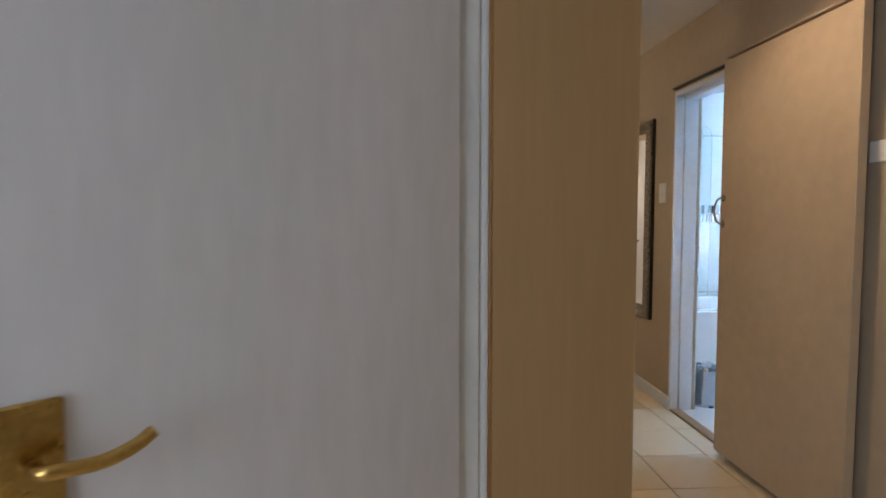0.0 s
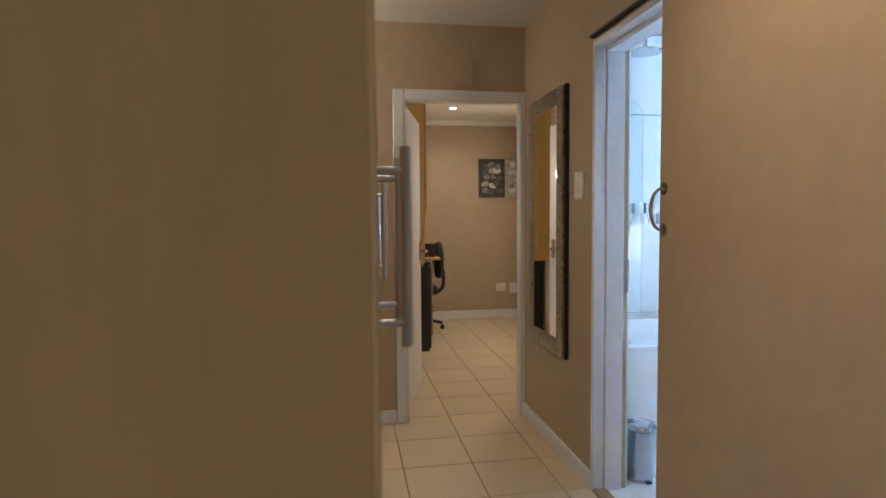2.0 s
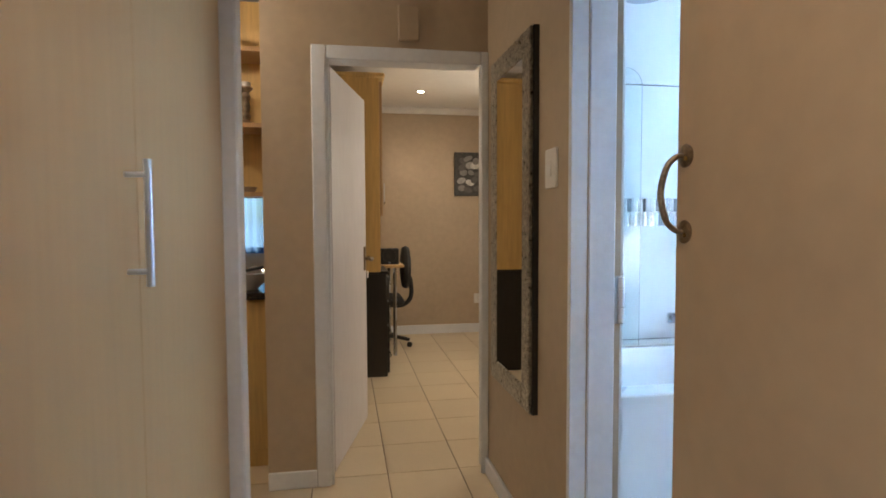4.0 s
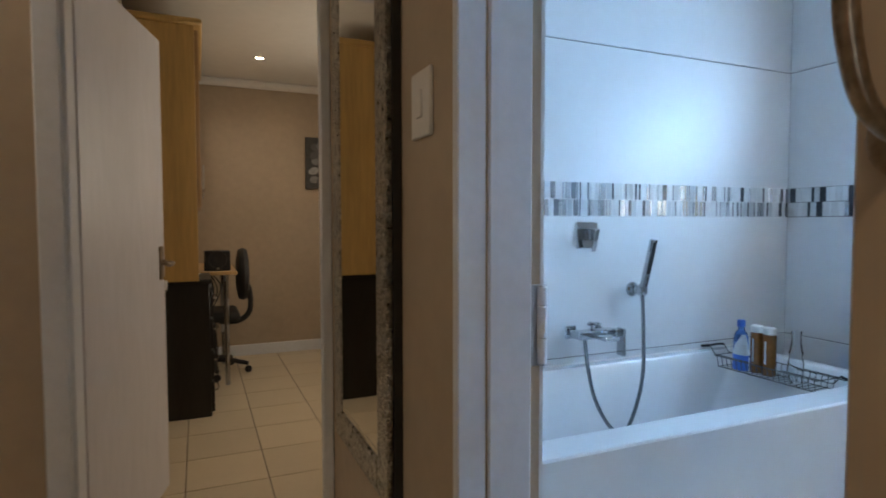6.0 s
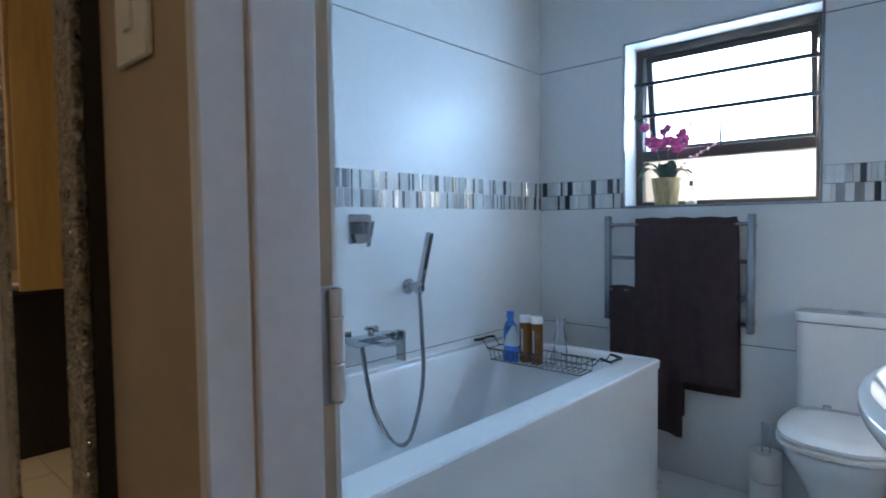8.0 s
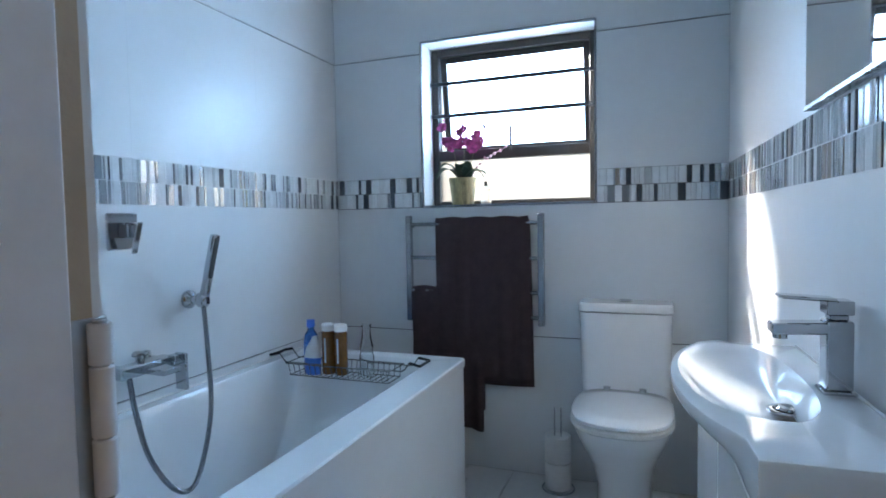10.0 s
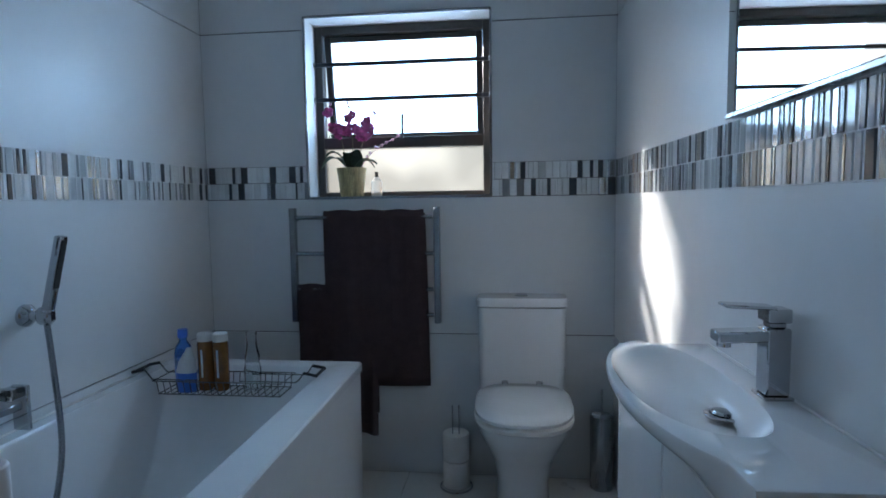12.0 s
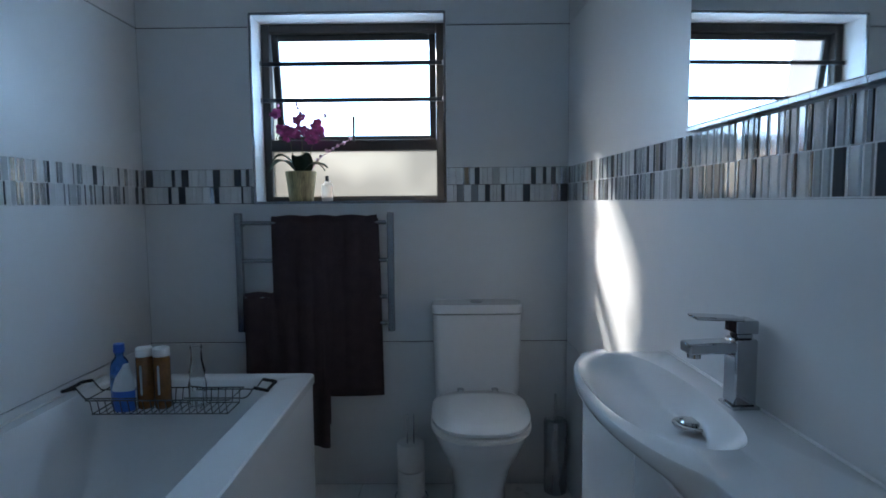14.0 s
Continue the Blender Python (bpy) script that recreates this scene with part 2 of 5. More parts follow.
def smooth_line(pts, steps=8):
    """A Catmull-Rom line through points."""
    pts = [Vector(p) for p in pts]
    q = [pts[0] * 2 - pts[1]] + pts + [pts[-1] * 2 - pts[-2]]
    out = []
    for i in range(1, len(q) - 2):
        for s in range(steps):
            t = s / steps
            a, b, c, d = q[i - 1], q[i], q[i + 1], q[i + 2]
            out.append(0.5 * ((2 * b) + (c - a) * t + (2 * a - 5 * b + 4 * c - d) * t * t + (3 * b - a - 3 * c + d) * t ** 3))
    return out + [pts[-1]]


def mesh_of(name, bm, mat, smooth=True):
    bmesh.ops.recalc_face_normals(bm, faces=bm.faces[:])
    me = bpy.data.meshes.new(name)
    bm.to_mesh(me)
    bm.free()
    me.materials.append(mat)
    if smooth:
        me.shade_smooth()
        me.set_sharp_from_angle(angle=radians(38))
    return me


def thing(name, x, y, z, label, category, group=""):
    """An Empty at the base of a thing, under which its parts go."""
    ob = new(name)
    ob.empty_display_size = 0.05
    ob.matrix_basis = Matrix.Translation((x, y, z))
    return tagged(ob, label, category, group)


def part(name, bm, mat, parent=None, label="", smooth=True):
    """One mesh object, in world coordinates, under a thing or a part."""
    ob = new(name, mesh_of(name, bm, mat, smooth))
    if parent is not None:
        ob.parent = parent
        if parent.parent is None:
            ob.matrix_parent_inverse = parent.matrix_basis.inverted()
    if label:
        ob["label"] = label
    return ob


def structure(name, bm, mat, label, category, smooth=False):
    return tagged(part(name, bm, mat, None, "", smooth), label, category, "", "structure")


# ---- large structure ----
CX = 1.75          # corridor's right wall
CY = 4.836         # wall at the corridor's end
BX0, BX1, BY0, BY1 = 1.915, 4.118, 3.064, 4.864   # bathroom, tile faces
JL, JR = 3.771, 3.09   # bathroom doorway
WY0, WY1, WZ0, WZ1 = 3.580, 4.390, 1.244, 2.025   # bathroom window opening
H0 = 2.495
OY = 8.35          # office's far wall
KX = 0.68          # corridor's left wall past the cupboards

structure("wall_corridor_right", boxes(
    (CX, BX0 - 0.008, -1.6, JR, 0, H0), (CX, BX0 - 0.008, JL, CY + 0.11, 0, H0), (CX, BX0 - 0.008, JR, JL, 2.10, H0)),
    M_WALL, "taupe painted plaster wall with a bathroom doorway", "wall")
structure("wall_corridor_end", boxes(
    (KX, 0.92, CY, CY + 0.11, 0, 2.5), (0.92, 1.75, CY, CY + 0.11, 2.085, 2.5)),
    M_WALL, "taupe painted wall with the office doorway", "wall")
structure("wall_office_right", boxes((2.95, 3.05, CY + 0.11, OY, 0, 2.5), (1.907, 2.95, 4.99, 5.06, 0, 2.5)), M_WALL, "taupe painted office side wall", "wall")
structure("wall_office_far", boxes((-2.2, 3.05, OY, OY + 0.12, 0, 0.95), (-2.2, -0.43, OY, OY + 0.12, 0.95, 2.05), (0.29, 3.05, OY, OY + 0.12, 0.95, 2.05), (-2.2, 3.05, OY, OY + 0.12, 2.05, 2.5)), M_WALL, "taupe painted far wall of office and kitchen", "wall")
structure("wall_office_left", boxes((0.78, 0.88, CY + 0.11, OY, 0, 2.5)), M_WALL, "taupe painted wall between office and kitchen", "wall")
structure("wall_kitchen_left", boxes((-2.3, -2.2, 3.9, OY, 0, 2.5)), M_WALL, "taupe painted kitchen side wall", "wall")
structure("wall_kitchen_near", boxes((-2.2, 0.02, 3.84, 3.92, 0, 2.5)), M_WALL, "taupe painted kitchen near wall", "wall")
structure("wall_left_door", boxes((-2.0, -0.72, 1.46, 1.56, 0, H0), (-0.72, 0.09, 1.46, 1.56, 2.09, H0)), M_WALL, "taupe painted wall beside the white door", "wall")
structure("wall_side_room", boxes((-2.0, 0.02, 2.6, 2.68, 0, H0), (-2.0, -1.95, 1.56, 2.6, 0, H0)), M_WALL, "plain taupe wall behind the white door", "wall")
structure("wall_bedroom_left", boxes((-2.1, -2.0, -1.7, 1.56, 0, H0)), M_WALL, "plain taupe bedroom wall", "wall")
structure("wall_bedroom_back", boxes((-2.1, BX0, -1.7, -1.6, 0, H0)), M_WALL, "plain taupe bedroom back wall", "wall")

structure("wall_bathroom_window", boxes(
    (BX1 + 0.008, 4.36, BY0 - 0.12, WY0, 0, 2.5), (BX1 + 0.008, 4.36, WY1, BY1 + 0.12, 0, 2.5),
    (BX1 + 0.008, 4.36, WY0, WY1, 0, WZ0), (BX1 + 0.008, 4.36, WY0, WY1, WZ1, 2.5)), M_WGROUT, "outside wall of the bathroom behind grouted tiles", "wall")
structure("wall_bathroom_bath", boxes((BX0, BX1 + 0.008, BY1 + 0.008, BY1 + 0.12, 0, 2.5)), M_WGROUT, "bathroom wall along the bath behind grouted tiles", "wall")
structure("wall_bathroom_basin", boxes((BX0, BX1 + 0.008, BY0 - 0.12, BY0 - 0.008, 0, 2.5)), M_WGROUT, "bathroom wall along the basin behind grouted tiles", "wall")
structure("wall_bathroom_door", boxes((BX0 - 0.008, BX0, BY0 - 0.12, JR, 0, 2.5), (BX0 - 0.008, BX0, JL, BY1 + 0.008, 0, 2.5), (BX0 - 0.008, BX0, JR, JL, 2.10, 2.5)), M_WTILE, "white tiled bathroom wall round the doorway", "wall")

structure("ceiling_corridor", boxes((-2.1, CX, -1.7, CY, H0, H0 + 0.1)), M_CEIL, "white painted corridor ceiling", "ceiling")
structure("ceiling_bathroom", boxes((CX, 4.36, BY0 - 0.25, BY1 + 0.12, 2.5, 2.6)), M_CEIL, "white painted bathroom ceiling", "ceiling")
structure("ceiling_office", boxes((-2.3, 3.05, CY, OY + 0.12, 2.5, 2.6), (-2.3, KX, 3.84, CY, 2.5, 2.6)), M_CEIL, "white painted ceiling of office and kitchen", "ceiling")
structure("trim_cornice_office", boxes((0.88, 2.95, OY - 0.07, OY, 2.43, 2.5), (0.88, 0.95, CY + 0.11, OY - 0.07, 2.43, 2.5), bevel=0.02), M_CEIL, "white plaster cornice along the office ceiling", "cornice")

structure("floor_corridor", boxes((-2.3, CX, -1.7, CY, -0.12, -0.006), (-2.3, 3.05, CY, OY, -0.12, -0.006)), M_GROUT, "brown grout bed under cream floor tiles", "floor")
structure("floor_bathroom", boxes((CX, 4.36, BY0 - 0.25, BY1 + 0.12, -0.12, -0.004)), M_BGROUT, "pale grout bed under white bathroom tiles", "floor")
structure("baseboard_corridor", boxes((CX - 0.019, CX, JL + 0.012, CY, 0, 0.085), (0.68, 0.905, CY - 0.014, CY, 0, 0.085), (CX - 0.019, CX, -1.6, 2.9, 0, 0.085), bevel=0.004), M_TRIM, "white painted wooden skirting", "baseboard")
structure("baseboard_office", boxes((0.88, 2.95, OY - 0.016, OY, 0, 0.10), bevel=0.004), M_TRIM, "white painted office skirting", "baseboard")
structure("ground", boxes((4.36, 400, -300, 300, -0.6, -0.5), (-300, 4.36, 8.6, 300, -0.6, -0.5)), material("dry_paving", (0.42, 0.39, 0.34), 0.9, spread=0.1, scale=1), "pale paved yard outside the house", "ground")

# doorway of the bathroom: pressed frame
df = thing("door_frame", 1.83, JL, 0, "white painted pressed steel frame of the bathroom doorway", "door frame")
df["kind"] = "structure"
for nm, y0, s in (("jamb", JL, 1), ("jamb", JR, -1)):
    part(nm, boxes((CX - 0.012, CX + 0.045, y0 - 0.001 * s, y0 + 0.022 * s, 0, 2.10), (CX + 0.047, CX + 0.135, y0 - 0.008 * s, y0 + 0.022 * s, 0, 2.09),
                   (CX + 0.137, BX0 + 0.004, y0 + 0.004 * s, y0 + 0.022 * s, 0, 2.10), bevel=0.003), M_TRIM, df)
part("head", boxes((CX - 0.012, BX0 + 0.004, JR, JL, 2.07, 2.10), (CX + 0.047, CX + 0.135, JR, JL, 2.05, 2.07), bevel=0.003), M_TRIM, df)
part("threshold", boxes((CX - 0.01, CX + 0.06, JR, JL, -0.004, 0.012), bevel=0.004), material("worn_wood_threshold", (0.34, 0.22, 0.12), 0.5, spread=0.15, scale=12), df, "worn wooden threshold strip")

# office doorway frame
of = thing("door_frame", 1.33, CY, 0, "white painted wooden frame and architrave of the office doorway", "door frame")
of["kind"] = "structure"
part("architrave", boxes((0.905, 0.972, CY - 0.016, CY, 0, 2.09), (1.712, 1.749, CY - 0.016, CY, 0, 2.09), (0.972, 1.712, CY - 0.016, CY, 2.025, 2.09), bevel=0.005), M_TRIM, of)
part("jamb", boxes((0.92, 0.985, CY, CY + 0.12, 0, 2.06), bevel=0.003), M_TRIM, of)
part("jamb", boxes((1.732, 1.75, CY, CY + 0.12, 0, 2.06), bevel=0.003), M_TRIM, of)
part("head", boxes((0.985, 1.712, CY, CY + 0.12, 2.03, 2.085), bevel=0.003), M_TRIM, of)

# kitchen doorway frame
kf = thing("door_frame", 0.70, 3.92, 0, "white painted frame at the kitchen opening", "door frame")
kf["kind"] = "structure"
part("jamb", boxes((0.62, 0.742, 3.87, 3.96, 0, H0), bevel=0.006), M_TRIM, kf)


# ---- corridor things ----
def lever_handle(parent, x, y, z, m, mat, half=0.022):
    """A lever on a long plate; its own x runs along the door, its y away from the face."""
    at = Matrix.Translation((x, y, z)) @ m
    plate = part("backplate", obox(-half, half, 0.0, 0.008, -0.075, 0.075, at, 0.003), mat, parent)
    bm = tube([at @ Vector(p) for p in smooth_line([(0, 0.008, 0.0), (0, 0.045, 0.0), (0.015, 0.055, 0), (0.06, 0.056, -0.004), (0.10, 0.055, 0.004), (0.125, 0.052, 0.016)], 6)], 0.0095, 10)
    part("lever", bm, mat, parent)
    return plate


hinge = Vector((0.09, 1.455, 0))
along = Vector((-0.54, -0.525, 0)).normalized()
angle = math.degrees(math.atan2(along.y, along.x))
d1 = thing("door_1", hinge.x, hinge.y, 0, "white enamelled flush door standing ajar with a brass lever", "door")
d1["kind"] = "structure"
leafm = Matrix.Translation(hinge) @ pose(0, 0, 0.008, 0, 0, angle)
part("leaf", obox(0.0, 0.87, 0.0, 0.04, 0.0, 2.03, leafm, 0.003), M_DOORW, d1)
lever_handle(d1, *(leafm @ Vector((0.812, 0.04, 0.995))), leafm.to_3x3().to_4x4() @ Matrix.Diagonal((-1, 1, 1, 1)), M_BRASS, 0.036)
s_dir = Vector((0.545, 0.245, 0)).normalized()
s_m = Matrix.Translation((0.09, 1.455, 0)) @ pose(0, 0, 0, 0, 0, math.degrees(math.atan2(s_dir.y, s_dir.x)))
af = thing("door_frame", 0.14, 1.5, 0, "white painted moulded architrave beside the white door", "door frame")
af["kind"] = "structure"
part("architrave", obox(0.012, 0.082, -0.012, 0.05, 0, 2.10, s_m, 0.006, 2), M_TRIM, af)
part("bead", obox(0.084, 0.112, -0.004, 0.05, 0, 2.10, s_m, 0.005, 2), M_TRIM, af)

# wall of built-in cupboards
FX = 0.645
SKEW = Matrix(((1, 0.03, 0, -0.03 * 1.91), (0, 1, 0, 0), (0, 0, 1, 0), (0, 0, 0, 1)))   # the row runs slightly askew to the corridor


def bar_handle(parent, y):
    """A round steel bar on two posts, on a door that faces +x."""
    part("bar_handle", tube([(FX + 0.036, y, 1.168), (FX + 0.036, y, 1.386)], 0.0062, 12), M_ALU, parent, "brushed steel bar handle")
    h = [o for o in parent.children if o.name.startswith("bar_handle")][-1]
    for z in (1.194, 1.360):
        part("post", tube([(FX - 0.002, y, z), (FX + 0.034, y, z)], 0.0048, 10), M_ALU, h)


def corridor_cupboard(y0, y1, doors):
    c = thing("cupboard", 0.38, (y0 + y1) / 2, 0, "tall maple-look built-in cupboard with steel bar handles", "cupboard", "built-in corridor cupboards")
    part("carcass", boxes((0.03, FX - 0.022, y0, y1, 0.08, 2.40)), M_MAPLE, c)
    part("plinth", boxes((0.05, FX - 0.06, y0, y1, 0.0, 0.08)), M_MAPLE, c)
    for a, b, h in doors:
        d = part("door", boxes((FX - 0.018, FX, a + 0.0004, b - 0.0004, 0.085, 2.395), bevel=0.001), M_MAPLE, c)
        if h:
            bar_handle(d, h)
    part("top_filler", boxes((FX - 0.03, FX - 0.004, y0, y1, 2.40, H0)), M_MAPLE, c)
    for ob_ in c.children_recursive:
        ob_.data.transform(SKEW)
    return c


corridor_cupboard(1.695, 2.43, ((1.695, 1.98, 1.922), (1.98, 2.43, 2.05)))
corridor_cupboard(2.43, 3.20, ((2.43, 2.68, 2.62), (2.68, 3.20, 3.15)))
corridor_cupboard(3.20, 3.835, ((3.20, 3.835, None),))
ep = thing("end_panel", 0.42, 1.64, 0, "angled maple-look end panel closing the cupboard row", "panel")
part("edge_strip", obox(0.1125, 0.1175, -0.007, 0.018, 0.0, H0, s_m, 0.001), material("orange_brown_edging", (0.42, 0.19, 0.06), 0.45, spread=0.12, scale=9, stretch=(1, 1, 0.2)), ep, "thin orange-brown edge strip")
part("board", obox(0.1185, 0.597, -0.004, 0.018, 0.0, H0, s_m, 0.004), M_MAPLE, ep)

# sliding door on its rail
sd = thing("sliding_door", 1.68, 2.62, 0.03, "beige painted sliding board door half covering the bathroom doorway", "sliding door")
part("leaf", boxes((1.66, 1.70, 2.165, 3.08, 0.03, 2.105), bevel=0.003), M_BARN, sd)
hd = part("pull_handle", tube(smooth_line([(1.655, 3.050, 1.395), (1.640, 3.052, 1.392), (1.624, 3.056, 1.372), (1.615, 3.058, 1.326), (1.624, 3.056, 1.280), (1.640, 3.052, 1.260), (1.655, 3.050, 1.257)], 6), lambda u: 0.0042 + 0.0018 * math.sin(math.pi * u), 12), M_BRONZE, sd, "antique bronze bow handle")
for z in (1.395, 1.257):
    rose = part("rosette", lathe([(0.0205, 0.0), (0.0215, 0.003), (0.018, 0.006), (0.008, 0.007), (0.0, 0.007)], 1.66, 3.050, z, 28, pose(0, 0, 0, 0, -90, 0)), M_BRONZE, sd, "round bronze rosette")
    part("screw", lathe([(0.004, 0.0), (0.004, 0.0018), (0.0, 0.002)], 1.6532, 3.041, z - 0.006, 10, pose(0, 0, 0, 0, -90, 0)), M_BRASS, rose)
part("floor_guide", boxes((1.665, 1.695, 2.98, 3.02, 0.004, 0.03), bevel=0.004), M_PLASTIC, sd)
rl = thing("door_rail", 1.71, 2.8, 2.11, "dark metal sliding door rail fixed above the doorway", "door rail")
part("track", boxes((1.722, 1.75, 1.4, 3.80, 2.114, 2.126), bevel=0.003), M_BLACKM, rl)
part("cover", boxes((1.664, 1.720, 1.4, 3.07, 2.117, 2.128), bevel=0.003), material("painted_rail_cover", (0.42, 0.32, 0.22), 0.5), rl)

# wall mirror
mi = thing("wall_mirror", CX, 4.37, 0.53, "tall wall mirror in a hammered silver mosaic frame", "mirror")
MY0, MY1, MZ0, MZ1, MF = 4.098, 4.645, 0.553, 1.978, 0.088
fr = part("frame", boxes((CX - 0.036, CX - 0.022, MY0, MY0 + MF, MZ0, MZ1), (CX - 0.036, CX - 0.022, MY1 - MF, MY1, MZ0, MZ1),
                         (CX - 0.036, CX - 0.022, MY0 + MF, MY1 - MF, MZ0, MZ0 + MF), (CX - 0.036, CX - 0.022, MY0 + MF, MY1 - MF, MZ1 - MF, MZ1), bevel=0.004), M_SILVER, mi, "hammered silver mosaic frame")
part("backing", boxes((CX - 0.0218, CX, MY0 - 0.003, MY1 + 0.003, MZ0 - 0.003, MZ1 + 0.003)), M_BLACKM, mi)
part("glass", boxes((CX - 0.033, CX - 0.0222, MY0 + MF, MY1 - MF, MZ0 + MF, MZ1 - MF), bevel=0.006), M_MIRROR, mi, "bevelled mirror glass")

sw = thing("light_switch", CX, 3.935, 1.37, "white plastic light switch plate on taupe wall", "light switch")
pl = part("plate", boxes((CX - 0.009, CX, 3.905, 4.008, 1.386, 1.52), bevel=0.003), M_PLASTIC, sw)
part("rocker", boxes((CX - 0.013, CX - 0.008, 3.942, 3.972, 1.425, 1.48), bevel=0.002), M_PLASTIC, pl)
sw2 = thing("light_switch", CX, 2.17, 1.51, "white plastic switch plate beside the sliding door", "light switch")
part("plate", boxes((CX - 0.012, CX, 2.12, 2.205, 1.50, 1.58), bevel=0.003), M_PLASTIC, sw2)
jb = thing("junction_box", 1.36, CY, 2.12, "white painted junction box above the office doorway", "junction box")
part("cover", boxes((1.311, 1.411, CY - 0.022, CY, 2.124, 2.289), bevel=0.005), M_WALL, jb)

# lamps in the ceilings
M_LAMP = glow_material("lit_lamp_face", (1.0, 0.82, 0.60), 14)


def downlight(x, y, z):
    d = thing("downlight", x, y, z, "small round recessed ceiling downlight, switched on", "ceiling light", "ceiling downlights")
    part("rim", lathe([(0.030, -0.001), (0.042, -0.001), (0.044, -0.004), (0.040, -0.007), (0.031, -0.006), (0.030, -0.001)], x, y, z, 24), M_STEEL, d)
    part("lamp", lathe([(0.0, -0.0015), (0.029, -0.0015), (0.029, -0.0008), (0.0, -0.0008)], x, y, z, 20), M_LAMP, d)


for lx, ly, lz in ((1.05, 2.25, H0), (1.79, 7.55, 2.5), (2.4, 6.0, 2.5), (-0.1, 6.0, 2.5)):
    downlight(lx, ly, lz)

# ---- office ----
d2 = thing("door_2", 0.99, CY + 0.125, 0, "white painted office door standing open", "door")
d2["kind"] = "structure"
om = Matrix.Translation((0.99, CY + 0.125, 0.008)) @ pose(0, 0, 0, 0, 0, 76)
lf = part("leaf", obox(0.0, 0.80, 0.0, 0.04, 0.0, 2.02, om, 0.003), M_DOORW, d2)
lever_handle(d2, *(om @ Vector((0.745, 0.0, 1.03))), om.to_3x3().to_4x4() @ Matrix.Diagonal((-1, -1, 1, 1)), M_BRONZE)

du = thing("drawer_unit", 1.20, 6.95, 0, "black wooden drawer unit under the desk", "drawers")
body = part("body", boxes((0.90, 1.385, 6.68, 7.16, 0.0, 0.84), bevel=0.004), M_BLACKW, du)
part("top", boxes((0.89, 1.397, 6.66, 7.17, 0.842, 0.868), bevel=0.004), M_BLACKW, du)
for i in range(4):
    dr = part("drawer", boxes((1.385, 1.403, 6.69, 7.15, 0.03 + 0.2 * i, 0.215 + 0.2 * i), bevel=0.003), M_BLACKW, du)
    part("handle", tube(smooth_line([(1.401, 6.82, 0.13 + 0.2 * i), (1.427, 6.84, 0.13 + 0.2 * i), (1.427, 7.00, 0.13 + 0.2 * i), (1.401, 7.02, 0.13 + 0.2 * i)], 4), 0.005, 8), M_CHROME, dr)
dk = thing("desk", 1.2, 7.6, 0, "beech-topped desk on round steel legs", "desk")
part("desktop", boxes((0.89, 1.58, 7.19, 8.20, 0.845, 0.872), bevel=0.006), M_DESK, dk)
for x, y in ((1.51, 7.40), (1.51, 8.10), (0.96, 8.10), (0.96, 7.30)):
    part("leg", tube([(x, y, 0.0), (x, y, 0.845)], 0.018, 12), M_STEEL, dk)
sp = thing("speaker", 1.450, 7.33, 0.872, "small black loudspeaker on the desk", "loudspeaker")
part("cabinet", boxes((1.362, 1.537, 7.25, 7.40, 0.872, 1.014), bevel=0.006), M_BLACKP, sp)
part("cone", lathe([(0.0, 0.004), (0.05, 0.0), (0.062, 0.006), (0.066, 0.0)], 1.450, 7.252, 0.952, 24, pose(0, 0, 0, 90, 0, 0)), M_BLACKM, sp)
part("badge", boxes((1.442, 1.462, 7.246, 7.251, 0.882, 0.896)), M_CHROME, sp)

oc = thing("office_chair", 1.42, 7.78, 0, "black fabric swivel chair on a five-star castor base", "office chair")
cx, cy = 1.42, 7.78
part("seat", obox(-0.22, 0.20, -0.22, 0.22, 0.44, 0.52, Matrix.Translation((cx, cy, 0)), 0.035, 3), M_BLACKP, oc)
bk = loft([[(cx + 0.235 + t, cy + w * math.cos(a), 0.80 + h * math.sin(a)) for a in [2 * math.pi * k / 20 for k in range(20)]] for t, w, h in ((-0.05, 0.12, 0.13), (-0.035, 0.19, 0.20), (0.0, 0.205, 0.215), (0.03, 0.19, 0.20), (0.042, 0.13, 0.14))])
part("backrest", bk, M_BLACKP, oc)
part("back_stay", tube(smooth_line([(cx + 0.05, cy, 0.42), (cx + 0.20, cy, 0.42), (cx + 0.285, cy, 0.50), (cx + 0.285, cy, 0.66), (cx + 0.26, cy, 0.72)], 6), 0.022, 10), M_BLACKP, oc)
part("gas_lift", tube([(cx, cy, 0.09), (cx, cy, 0.44)], 0.024, 12), M_BLACKM, oc)
for k in range(5):
    a = 2 * math.pi * k / 5 - 0.25
    ex, ey = cx + 0.27 * math.cos(a), cy + 0.27 * math.sin(a)
    lg = part("base_arm", tube([(cx, cy, 0.12), ((cx + ex) / 2, (cy + ey) / 2, 0.105), (ex, ey, 0.075)], lambda u: 0.024 - 0.008 * u, 8), M_BLACKP, oc)
    part("castor", lathe([(0.012, -0.014), (0.026, -0.012), (0.028, 0.0), (0.026, 0.012), (0.012, 0.014)], ex, ey, 0.028, 14, pose(0, 0, 0, 90, 0, 40 + 72 * k)), M_BLACKP, lg)
for k, (a, b, c) in enumerate(((7.32, 0.30, 0.10), (7.45, 0.22, 0.16), (7.60, 0.34, 0.06))):
    cb = thing("desk_cable", 1.40, a, 0.1, "black computer cable hanging under the desk", "cable", "cables under the desk")
    part("cord", tube(smooth_line([(1.40, a, 0.845), (1.42 + 0.03 * k, a + 0.03, 0.70), (1.37, a - 0.02, 0.55 - 0.05 * k), (1.44, a + 0.02, b), (1.36, a + 0.05, c), (1.25, a + 0.1, 0.006)], 8), 0.005, 6), M_BLACKP, cb)
